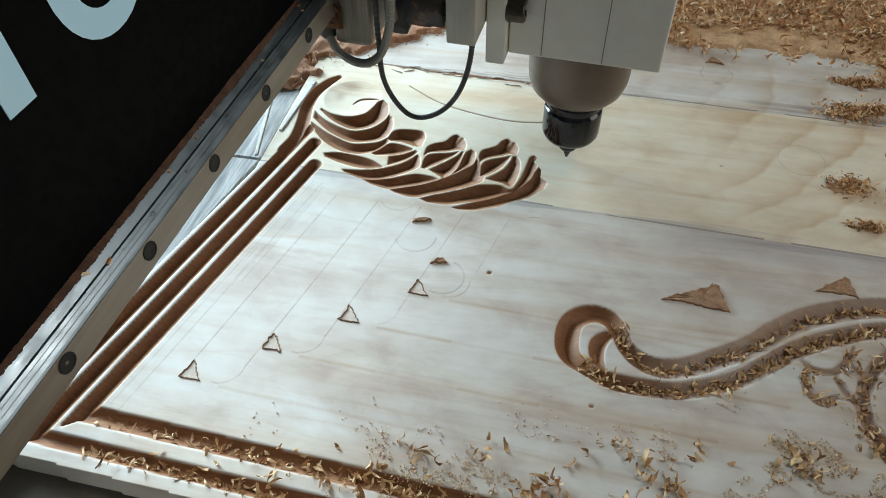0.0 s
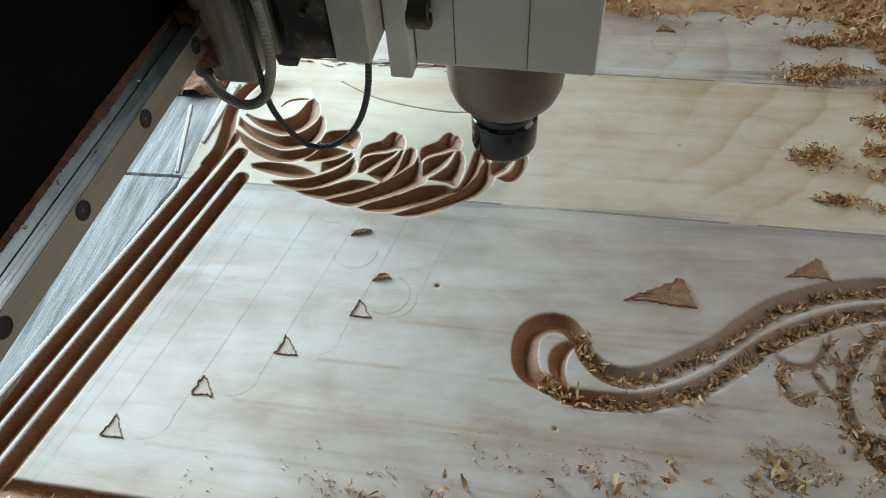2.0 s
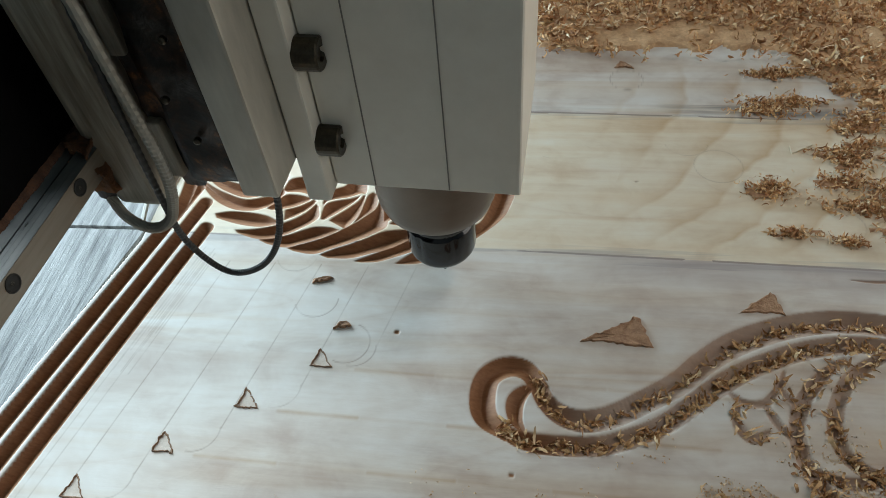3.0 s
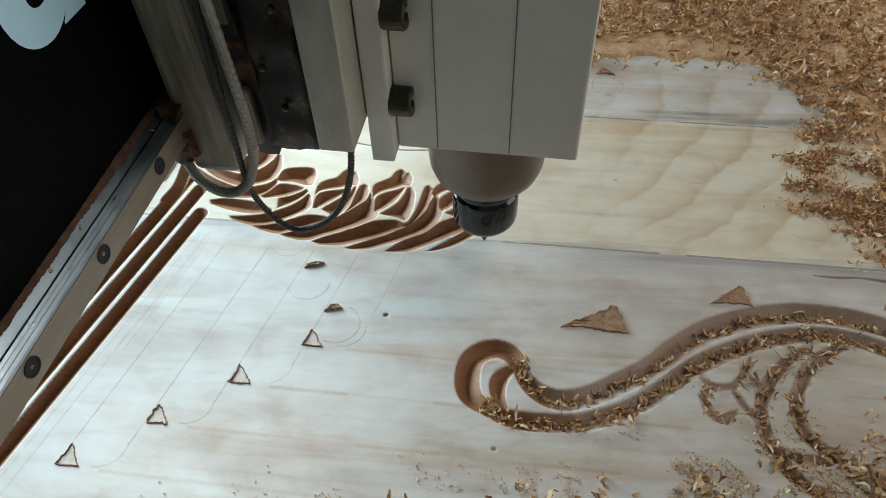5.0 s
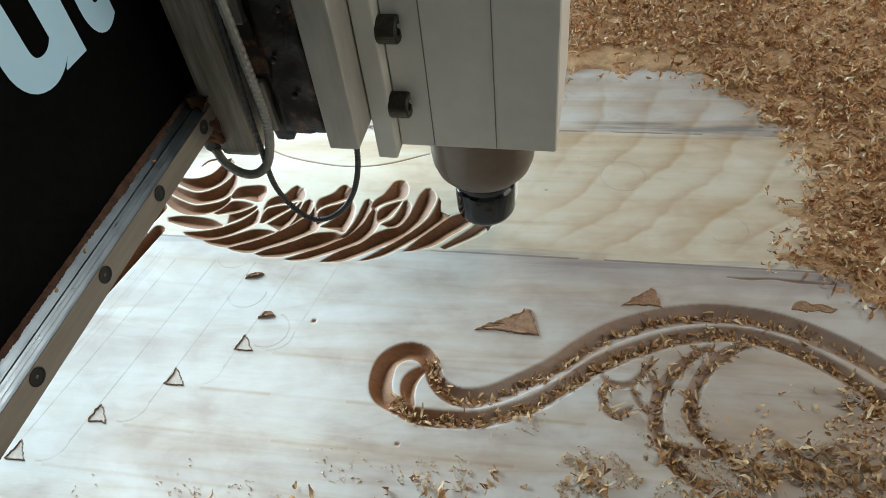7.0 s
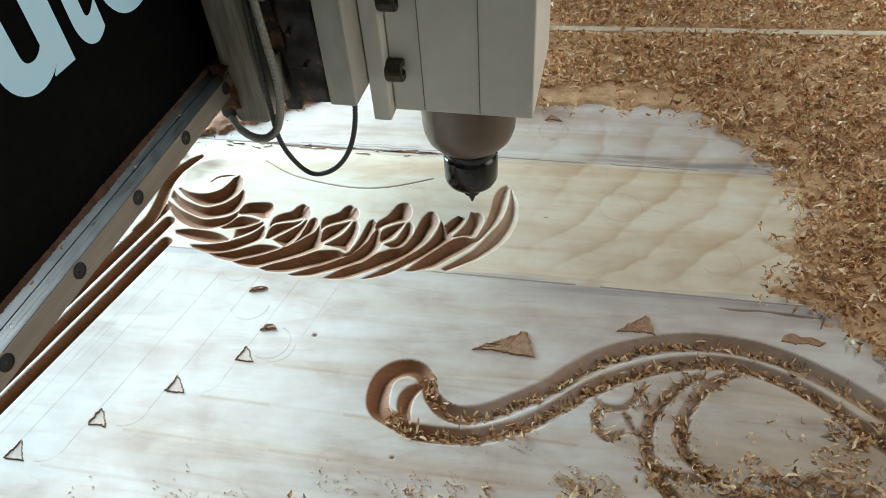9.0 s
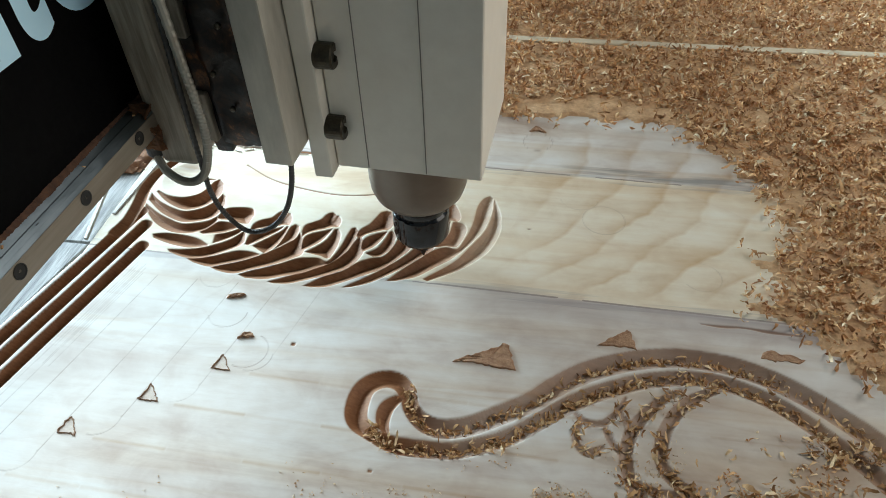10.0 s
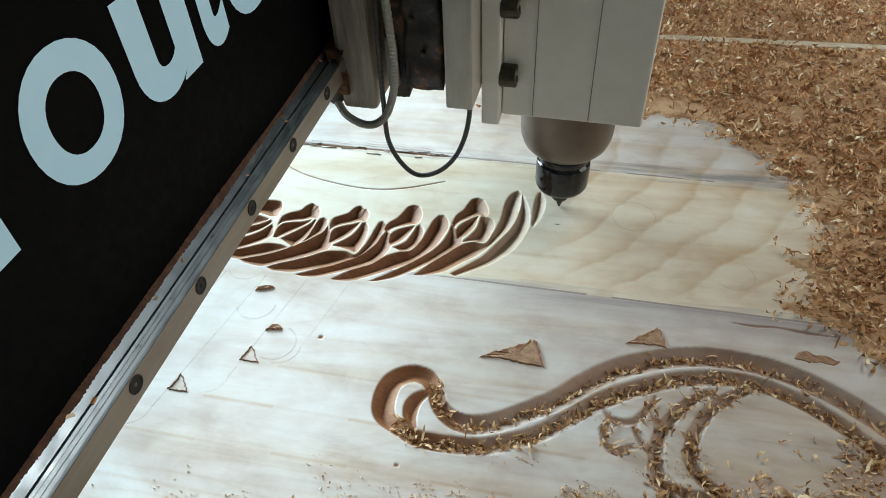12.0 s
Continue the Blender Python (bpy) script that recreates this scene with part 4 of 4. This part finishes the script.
        tagged(ob, "pale splinter torn up at the glue joint", "splinter", "torn splinters")


def torn_islands():
    """Raised scraps of the old surface that the flat cutter missed."""
    spots = [("0 0; 12 7; 24 12; 40 22; 44 22; 47 10; 50 -2; 30 -1; 14 1", 0.0016), ("108 29; 118 37; 132 48; 135 47; 137 38; 140 29; 125 30", 0.0014),
             ("-192 40; -188 45; -182 47; -176 46; -184 41", 0.0022), ("-168 1; -163 8; -157 8; -154 4; -160 2", 0.0024), ("-177.5 -29.6; -172.5 -14; -162 -30", 0.0010),
             ("-219.8 -62.3; -216 -47; -203 -62.6", 0.0010), ("-265 -95.8; -260.3 -80.5; -249 -95.6", 0.0010), ("-310.8 -128; -305.4 -112; -295 -128", 0.0009),
             ("228 33; 231 39; 239 42; 245 38; 252 39; 262 34; 256 30; 246 32; 238 30", 0.0008), ("41 306; 45 312; 48 318; 55 313; 62 305; 52 308", 0.0018)]
    rng = random.Random(2)
    for order, (text, high) in enumerate(spots):
        broad = order in (0, 1, 2, 3, 8, 9)
        pts = [tuple(float(v) / 1000 for v in row.split()) for row in text.split(";")]
        dense, lifts = [], []
        for side, ((x0, y0), (x1, y1)) in enumerate(zip(pts, pts[1:] + pts[:1])):
            n = max(2, int(math.hypot(x1 - x0, y1 - y0) / 0.002))
            for k in range(n):
                dense.append((x0 + (x1 - x0) * k / n + rng.gauss(0, 0.0005), y0 + (y1 - y0) * k / n + rng.gauss(0, 0.0005)))
                lifts.append(0.4 if side == 1 and not broad else 1.0)   # the side away from the pass is worn down
        bm = bmesh.new()
        cx, cy = sum(x for x, _ in dense) / len(dense), sum(y for _, y in dense) / len(dense)
        reach = max(0.004, sum(math.hypot(x - cx, y - cy) for x, y in dense) / len(dense))
        # broad scraps keep a rough raised top; the small ones are only a torn ridge round a clean floor
        steps = [(0.0, -0.001), (0.0010, 0.8 * high), (0.0019, high), (0.0034, 0.72 * high), (0.45 * reach, 0.66 * high)] if broad else [(0.0, -0.001), (0.0004, 0.8 * high), (0.0009, high), (0.0017, 0.0001)]
        hoops = []
        for inward, z in steps:
            k = 1 - inward / reach
            hoops.append([bm.verts.new((cx + (x - cx) * k, cy + (y - cy) * k, z * lift * (rng.uniform(0.75, 1.1) if inward < 0.002 else 1))) for (x, y), lift in zip(dense, lifts)])
        c = bm.verts.new((cx, cy, high * 0.64 if broad else 0.0001))
        for outer, inner in zip(hoops, hoops[1:]):
            for k in range(len(dense)):
                j = (k + 1) % len(dense)
                bm.faces.new((outer[k], outer[j], inner[j], inner[k]))
        for k in range(len(dense)):
            bm.faces.new((hoops[-1][k], hoops[-1][(k + 1) % len(dense)], c))
        bmesh.ops.recalc_face_normals(bm, faces=bm.faces[:])
        me = mesh_from("torn_scrap", bm, TORN if broad else TORN_RIM)
        if not broad:
            me.materials.append(TORN_FLOOR)
            for poly in me.polygons:
                poly.material_index = int(len(poly.vertices) == 3)
        elif order < 2:
            me.polygons.foreach_set("use_smooth", [True] * len(me.polygons))
        ob = new("torn_scrap", me)
        tagged(ob, "torn brown scrap of uncut surface on the panel", "wood scrap", "torn scraps")


FIELD_EDGE = [(-0.02, 0.338), (0.03, 0.330), (0.07, 0.337), (0.13, 0.333), (0.185, 0.333), (0.21, 0.305), (0.24, 0.272), (0.262, 0.222), (0.273, 0.168), (0.245, 0.131), (0.262, 0.105), (0.222, 0.083), (0.250, 0.068), (0.272, 0.050), (0.300, 0.020), (0.345, -0.02), (0.75, -0.02), (0.75, 1.40), (-0.50, 1.40), (-0.42, 0.42), (-0.12, 0.44)]
FRONT_EDGE = [(-0.25, -0.176), (-0.12, -0.154), (-0.086, -0.143), (-0.036, -0.132), (0.017, -0.116), (0.052, -0.097), (0.090, -0.092), (0.122, -0.086), (0.166, -0.088), (0.188, -0.075), (0.210, -0.066), (0.222, -0.038), (0.275, -0.030), (0.36, -0.03), (0.60, -0.10), (0.60, -0.55), (-0.25, -0.50)]
CORNER_EDGE = [(-0.340, 0.205), (-0.333, 0.216), (-0.338, 0.232), (-0.342, 0.245), (-0.325, 0.252), (-0.300, 0.262), (-0.262, 0.285), (-0.22, 0.320), (-0.20, 0.345), (-0.36, 0.40), (-0.55, 0.40), (-0.55, 0.190), (-0.352, 0.190)]


def shavings(name, places, rng, big, label, mat=None, broad=1.0):
    """Many curled chips, joined: each a bent ribbon with its own length, twist and lean."""
    n = len(places)
    length, wide = rng.uniform(0.5, 1.5, n) * big, rng.uniform(0.12, 0.31, n) * big * broad
    bend, twist = rng.uniform(0.8, 4.2, n) * rng.choice((-1, 1, 1), n), rng.uniform(-2.6, 2.6, n)
    yaw, lean, roll = rng.uniform(0, 6.283, n), rng.normal(0, 0.42, n), rng.normal(0, 0.7, n)
    rows = 6
    verts = np.zeros((n, rows, 2, 3))
    for k in range(rows):
        s = k / (rows - 1) - 0.5
        a = bend * s
        safe = np.where(np.abs(bend) < 0.05, 0.05, bend)
        along, up = length * np.sin(safe * s) / safe, length * (1 - np.cos(safe * s)) / safe
        for j, side in enumerate((-1, 1)):
            w = wide * 0.5 * side * (1 - 2.9 * s * s) * rng.uniform(0.55, 1.30, n) + 0.20 * wide * rng.normal(0, 1, n) * (s * s * 2)
            t = twist * s
            verts[:, k, j] = np.stack([along + rng.normal(0, 0.04, n) * length, w * np.cos(t), up + w * np.sin(t) + rng.normal(0, 0.03, n) * length], -1)
    cy, sy, cl, sl, cr, sr = np.cos(yaw), np.sin(yaw), np.cos(lean), np.sin(lean), np.cos(roll), np.sin(roll)
    x, y, z = np.moveaxis(verts, -1, 0)
    e = lambda v: v[:, None, None]
    y, z = y * e(cr) - z * e(sr), y * e(sr) + z * e(cr)
    x, z = x * e(cl) + z * e(sl), -x * e(sl) + z * e(cl)
    x, y = x * e(cy) - y * e(sy), x * e(sy) + y * e(cy)
    low = z.min((1, 2))
    p = np.stack([x + e(places[:, 0]), y + e(places[:, 1]), z - e(low) * 0.85 + e(places[:, 2])], -1).reshape(-1, 3)
    base = np.arange(n)[:, None] * rows * 2 + np.arange(rows - 1) * 2
    faces = np.stack([base, base + 2, base + 3, base + 1], -1).reshape(-1, 4)
    ob = new(name, raw_mesh(name, p, faces, mat or SHAVING, True))
    return tagged(ob, label, "wood shavings", kind="stuff")


def scatter(rng, poly, count, ragged=0.012):
    lo, hi = np.min(poly, 0), np.max(poly, 0)
    pts = rng.uniform(lo, hi, (count, 2))
    jitter = rng.normal(0, ragged, pts.shape)
    return pts[inside(pts[:, 0] + jitter[:, 0], pts[:, 1] + jitter[:, 1], poly)]


def dust_sheet(name, poly, step, top, label, thin=-9.0, mat=None):
    """A thin uneven layer of dust with a ragged rim."""
    lo, hi = np.min(poly, 0), np.max(poly, 0)
    hi = np.minimum(hi, (0.75, 0.9))
    gx, gy = np.arange(lo[0], hi[0], step), np.arange(lo[1], hi[1], step)
    X, Y = np.meshgrid(gx, gy, indexing="ij")
    wob = np.array([noise.noise((x * 45, y * 45, 1)) + 0.7 * noise.noise((x * 140, y * 140, 5)) for x, y in zip(X.ravel(), Y.ravel())])
    finger = np.array([noise.noise((x * 14, y * 130, 8)) for x, y in zip(X.ravel(), Y.ravel())])
    sx, sy = X.ravel() + 0.007 * wob + 0.026 * finger, Y.ravel() + 0.007 * np.roll(wob, 57)
    ok = inside(sx, sy, poly).reshape(X.shape) & (wob.reshape(X.shape) > thin)
    tall = (top * (0.75 + 0.5 * wob)).clip(0.0004, None).reshape(X.shape)
    inner = ok.copy()
    inner[1:-1, 1:-1] = ok[1:-1, 1:-1] & ok[:-2, 1:-1] & ok[2:, 1:-1] & ok[1:-1, :-2] & ok[1:-1, 2:]
    Zs = np.where(inner, tall, -0.0012)
    ground = np.where(Y > 0.499, -0.021 + 0.018, 0.0)
    k = (np.arange(len(gx) - 1)[:, None] * len(gy) + np.arange(len(gy) - 1))
    cell = (ok[:-1, :-1] | ok[1:, :-1] | ok[1:, 1:] | ok[:-1, 1:]).ravel()
    k = k.ravel()[cell]
    faces = np.stack([k, k + len(gy), k + len(gy) + 1, k + 1], 1)
    used, back = np.unique(faces, return_inverse=True)
    verts = np.stack([X, Y, Zs + ground], -1).reshape(-1, 3)[used]
    ob = new(name, raw_mesh(name, verts, back.reshape(faces.shape), mat or DUST, True))
    return tagged(ob, label, "wood dust", kind="stuff")


def litter():
    rng = np.random.default_rng(11)
    dust_sheet("dust_layer", FIELD_EDGE, 0.0030, 0.0030, "brown wood dust spread over the panel")
    dust_sheet("dust_layer", CORNER_EDGE, 0.003, 0.0060, "rusty brown wood dust heaped beside the border", -9.0, RUST_DUST)
    pts = scatter(rng, FIELD_EDGE, 76000)
    pts = pts[(pts[:, 0] < 0.62) & (pts[:, 1] < 0.86)]
    area_mask = np.hypot((pts[:, 0] - 0.110) / 0.085, (pts[:, 1] - 0.352) / 0.024) < 1
    pts = pts[~area_mask | (rng.random(len(pts)) < 0.06)]
    pts = pts[(np.abs(pts[:, 1] - 0.506) > 0.010) | (rng.random(len(pts)) < 0.12)]
    dense = pts[noise_mask(pts, 26, -0.42)]
    shavings("shavings", np.c_[dense, np.full(len(dense), 0.0016) + rng.uniform(0, 0.004, len(dense))], rng, 0.0105, "thick brown and straw-coloured curled wood shavings", None, 1.0)
    shavings("shavings", np.c_[pts[::2], np.full(len(pts[::2]), 0.0016)], rng, 0.0045, "small brown wood crumbs in a thick layer", None, 1.6)
    clumps = pts[noise_mask(pts, 70, 0.14)]
    shavings("shavings", np.c_[clumps, np.full(len(clumps), 0.0030) + rng.uniform(0, 0.0035, len(clumps))], rng, 0.0120, "tufts of pale curled shavings on top of the layer", None, 0.9)
    pts = scatter(rng, CORNER_EDGE, 2600)
    shavings("shavings", np.c_[pts, np.full(len(pts), 0.0030)], rng, 0.0045, "rust-brown wood shavings heaped beside the border", RUST)
    pts = scatter(rng, FRONT_EDGE, 30000, 0.012)
    heaps = pts[noise_mask(pts, 40, 0.16) | ((pts[:, 0] > 0.17) & noise_mask(pts, 40, 0.0))]
    shavings("shavings", np.c_[heaps, level(heaps[:, 0], heaps[:, 1]) + rng.uniform(0, 0.004, len(heaps))], rng, 0.0112, "straw-coloured wood shavings heaped on the panel", STRAW, 0.95)
    loose = pts[::28]
    shavings("shavings", np.c_[loose, level(loose[:, 0], loose[:, 1])], rng, 0.0085, "loose straw-coloured wood shavings strewn on the panel", STRAW, 1.2)
    pts = scatter(rng, FRONT_EDGE, 260000, 0.020)
    pts = pts[(pts[:, 0] < 0.40) & (pts[:, 1] > -0.26)]
    pts = pts[noise_mask(pts, 24, 0.06) & noise_mask(pts, 90, -0.1)]
    shavings("crumbs", np.c_[pts, level(pts[:, 0], pts[:, 1])], rng, 0.0021, "fine wood crumbs strewn on the panel", CRUMB, 1.8)
    pts = scatter(rng, FRONT_EDGE, 60000, 0.016)
    pts = pts[(pts[:, 0] > 0.12) & (pts[:, 0] < 0.42) & (pts[:, 1] > -0.24)]
    pts = pts[noise_mask(pts, 30, 0.06)]
    shavings("shavings", np.c_[pts, level(pts[:, 0], pts[:, 1]) + 0.0002], rng, 0.0046, "brown wood crumbs spread over the panel's corner", None, 1.4)
    # chips lodged in the grooves
    rows = []
    for stroke, count in ((SCROLL_UP, 400), (SCROLL_LOW, 560), *((b, n) for b, n in zip(BRANCHES, (90, 105, 12, 26, 8, 8, 34, 80)))):
        s = spline(stroke, 400)
        s = s[90:] if stroke is SCROLL_UP else s
        k = rng.integers(0, len(s), count)
        off = rng.normal(0, 0.0026, (count, 2)) + (0.0004, -0.0006)
        rows.append(s[k, :2] + off)
    for near, far in FRONT_GROOVES:
        f = rng.uniform(0, 1, 400) ** 0.7 * 0.5
        rows.append(MITRE + FRONT_OUT * (0.35 * near + 0.65 * far) + f[:, None] * FRONT_WAY + rng.normal(0, 0.003, (400, 2)))
    pts = np.vstack(rows)
    shavings("shavings", np.c_[pts, level(pts[:, 0], pts[:, 1]) + 0.0004], rng, 0.0088, "wood shavings lodged in the carved grooves", STRAW, 0.95)


def noise_mask(pts, scale, cut_at):
    return np.array([noise.noise((x * scale, y * scale, 3)) > cut_at for x, y in pts])


def room():
    """Plain unseen workshop that closes the place, with a wide window and openings for the added lamps."""
    ob = new("floor", mesh_from("floor", box(-3.1, 2.6, -2.6, 4.1, -1.0, -0.9), FLOOR))
    tagged(ob, "grey concrete workshop floor", "floor", kind="structure")
    bm = box(-3.1, 0.85, -2.6, 4.1, 2.8, 2.9)
    for x0, x1, y0, y1 in ((1.45, 2.6, -2.6, 4.1), (0.85, 1.45, -2.6, 0.05), (0.85, 1.45, 0.95, 4.1)):
        box(x0, x1, y0, y1, 2.8, 2.9, 0, bm)
    ob = new("ceiling", mesh_from("ceiling", bm, PLASTER))
    tagged(ob, "plain ceiling with a small roof light", "ceiling", kind="structure")
    bm = box(-3.05, -2.95, -2.5, 0.5, -0.9, 2.8)
    for y0, y1, z0, z1 in ((3.9, 4.0, -0.9, 2.8), (0.5, 3.9, -0.9, 0.30), (0.5, 3.9, 2.5, 2.8)):
        box(-3.05, -2.95, y0, y1, z0, z1, 0, bm)
    ob = new("wall_west", mesh_from("wall_west", bm, PLASTER))
    tagged(ob, "plain plaster wall with a wide window opening", "wall", kind="structure")
    bm = box(2.5, 2.6, -2.5, -0.55, -0.9, 2.8)
    for y0, y1, z0, z1 in ((0.95, 4.0, -0.9, 2.8), (-0.55, 0.95, 1.45, 2.8)):
        box(2.5, 2.6, y0, y1, z0, z1, 0, bm)
    ob = new("wall_east", mesh_from("wall_east", bm, PLASTER))
    tagged(ob, "plain plaster wall with an open doorway", "wall", kind="structure")
    for name, y0 in (("wall_south", -2.6), ("wall_north", 4.0)):
        ob = new(name, mesh_from(name, box(-3.05, 2.5, y0, y0 + 0.1, -0.9, 2.8), PLASTER))
        tagged(ob, "plain plaster workshop wall", "wall", kind="structure")


bed()
offcuts()
splinters()
torn_islands()
litter()
room()


# ---- wood that the cutter takes out while the clip runs ----
CUTS = [("eye", 2, 0.05, 0.45), ("fold", 2, 0.5, 1.0), ("knob", 2, 1.1, 1.9), ("long", 2, 2.0, 3.1), ("low", 3, 3.2, 4.7), ("edge", 0, 5.05, 5.75), ("long", 3, 6.1, 7.4), ("fold", 3, 8.0, 8.4), ("eye", 3, 8.5, 9.1), ("knob", 3, 9.2, 9.9), ("last", 0, 11.4, 11.95)]
WASTE = []


def waste():
    """Flat flakes that fill the grooves not yet cut; each is thrown onto the shavings as the cutter reaches it."""
    rng = random.Random(21)
    for order, (key, leaf, begin, end) in enumerate(CUTS):
        edges = {"edge": EDGE_SCOOP, "last": LAST_SCOOP}.get(key) or LEAVES[leaf][key]
        upper, lower = (spline(e, 61)[:, :2] for e in edges)
        length = np.hypot(*np.diff((upper + lower) / 2, axis=0).T).sum()
        count = max(2, round(length / 0.009))
        top = 0.00002 + 0.000004 * order
        grow = (upper - lower) / (np.linalg.norm(upper - lower, axis=1)[:, None] + 1e-9) * 0.0020
        upper, lower = upper + grow, lower - grow
        for k in range(count):
            rows = np.linspace(60 * k / count, 60 * (k + 1) / count, 4).round().astype(int)
            rim = [upper[j] for j in rows] + [lower[j] for j in reversed(rows)]
            mid = np.mean(rim, 0)
            bm = bmesh.new()
            up = [bm.verts.new((x, y, top)) for x, y in rim]
            down = [bm.verts.new((x, y, -0.0011)) for x, y in rim]
            bm.faces.new(up), bm.faces.new(list(reversed(down)))
            for j in range(8):
                bm.faces.new((up[j], down[j], down[(j + 1) % 8], up[(j + 1) % 8]))
            bmesh.ops.recalc_face_normals(bm, faces=bm.faces[:])
            ob = new("waste_flake", mesh_from("waste_flake", bm, WOOD))
            tagged(ob, "thin pale flake of wood being milled away", "wood flake", "milled flakes")
            when = begin + (end - begin) * (k + 0.5) / count
            angle = rng.uniform(0, 360)
            spot = (rng.uniform(0.46, 0.68), rng.uniform(0.12, 0.60))
            WASTE.append((ob, when, pose(0, 0, 0), pose(*spot, 0.0022, rng.uniform(-12, 12), rng.uniform(-12, 12), angle % 80) @ pose(-mid[0], -mid[1], 0)))


waste()


# ---- loose curls that a draught sweeps across the front of the panel ----
SWEPT = []


def swept_curls():
    rng = random.Random(33)
    spots = ((-313, -58), (-282, -90), (-305, -114), (-272, -130), (-275, -143), (-258, -129), (-231, -138), (-216, -129), (-201, -133), (-179, -121), (-178, -131), (-151, -117), (-155, -128), (-160, -137), (-130, -120), (-120, -132), (-91, -109), (-69, -120))
    for k, (x, y) in enumerate(spots):
        bm = bmesh.new()
        for n in range(5):
            rows, bend, length, wide = [], rng.uniform(0.8, 2.8), rng.uniform(0.006, 0.012), rng.uniform(0.0009, 0.0019)
            turn = pose(rng.uniform(-0.003, 0.003), rng.uniform(-0.004, 0.004), 0.0002 + 0.0008 * n, rng.uniform(-40, 40), rng.uniform(-30, 30), rng.uniform(0, 360))
            for j in range(8):
                s = j / 7 - 0.5
                mid = Vector((length * math.sin(bend * s) / bend, 0, length * (1 - math.cos(bend * s)) / bend))
                w = wide * (1 - 3.0 * s * s) * rng.uniform(0.6, 1.3)
                rows.append([bm.verts.new(turn @ (mid + Vector((0, side * w, lift)))) for lift in (0.0, 0.0004) for side in (-1, 1)])
            for p, q in zip(rows, rows[1:]):
                for a, c in ((0, 1), (1, 3), (3, 2), (2, 0)):
                    bm.faces.new((p[a], q[a], q[c], p[c]))
        bmesh.ops.recalc_face_normals(bm, faces=bm.faces[:])
        ob = new("wood_curl", mesh_from("wood_curl", bm, STRAW, True))
        tagged(ob, "loose straw-coloured wood curl sliding over the panel", "wood curl", "loose curls")
        SWEPT.append((ob, x / 1000, y / 1000, rng.uniform(0, 80), rng.uniform(-0.03, 0.03)))


swept_curls()


# ---- drifts of dust and chips at the field's rim, which are blown back into it ----
DRIFTS = []


def drifts():
    rng = np.random.default_rng(52)
    spots = []
    while len(spots) < 26:
        x, y = rng.uniform(0.145, 0.275), rng.uniform(0.092, 0.315)
        if rng.random() < ((x - 0.135) / 0.12) ** 1.6 and (x > 0.20 or y < 0.15 or y > 0.24):
            spots.append((x, y))
    for k, (x, y) in enumerate(spots):
        long, wide = rng.uniform(0.008, 0.026), rng.uniform(0.004, 0.012)
        rim = [(long * math.cos(a) * rng.uniform(0.4, 1.5), wide * math.sin(a) * rng.uniform(0.4, 1.5)) for a in np.linspace(0, 6.0, 13)]
        places = rng.normal(0, 0.6, (int(9e5 * long * wide) + 24, 2)) * (long, wide)
        chips = shavings("shaving_drift", np.c_[places, rng.uniform(0.0002, 0.0016, len(places))], rng, 0.0064, "ragged drift of brown dust and wood shavings", None, 1.1)
        pad = dust_sheet("dust", rim, 0.0013, 0.0008, "thin brown wood dust", -0.35, DRIFT_DUST)
        del pad["category"]
        pad.parent = chips
        leave = rng.uniform(3.4, 4.5) if x < 0.208 else rng.uniform(5.2, 6.1)
        DRIFTS.append((chips, x, y, leave, 0.15 + 0.05 * (k % 3)))


drifts()


# ---- movement ----
def motions():
    c, s = math.cos(radians(TURN)), math.sin(radians(TURN))
    beam, slide, tool = [], [], []
    for t, n, y, z in MACHINE_ROWS:
        beam.append((t, pose(n * c, n * s, 0, 0, 0, TURN)))
        a = n + HEAD_X
        slide.append((t, pose(a * c - y * s, a * s + y * c, 0.012, 0, 0, TURN)))
        tool.append((t, pose(a * c - y * s, a * s + y * c, z, 0, 0, TURN)))
    walk(GANTRY, beam)
    walk(CARRIAGE, slide)
    walk(HEAD, tool)
    for ob, x, y, turn, late in SWEPT:
        walk(ob, [(0.0, pose(x + 0.25, -0.23, -0.0208, 0, 0, turn)), (5.55 + late, pose(x + 0.25, -0.23, -0.0208, 0, 0, turn)), (5.85 + late, pose(x + 0.01, y, 0.001, 0, 0, turn + 60)),
                  (6.04 + late, pose(x, y, 0.001, 0, 0, turn + 62)), (6.20 + late, pose(-0.50, y + 0.02, 0.001, 0, 0, turn + 140)), (12.0, pose(-0.50, y + 0.02, 0.001, 0, 0, turn + 140))])
    for ob, x, y, leave, far in DRIFTS:
        walk(ob, [(0.0, pose(x, y, 0)), (leave, pose(x, y, 0)), (leave + 0.5, pose(x + far, y + 0.02, 0.0015, 0, 0, 25)), (12.0, pose(x + far, y + 0.02, 0.0015, 0, 0, 25))])
    for ob, when, home, away in WASTE:
        rows = [(0.0, home), (max(0.03, when - 0.04), home), (min(12.0, when + 0.13), away), (12.0, away)]
        if rows[2][0] > 11.96:
            rows = rows[:3]
        walk(ob, rows)


motions()
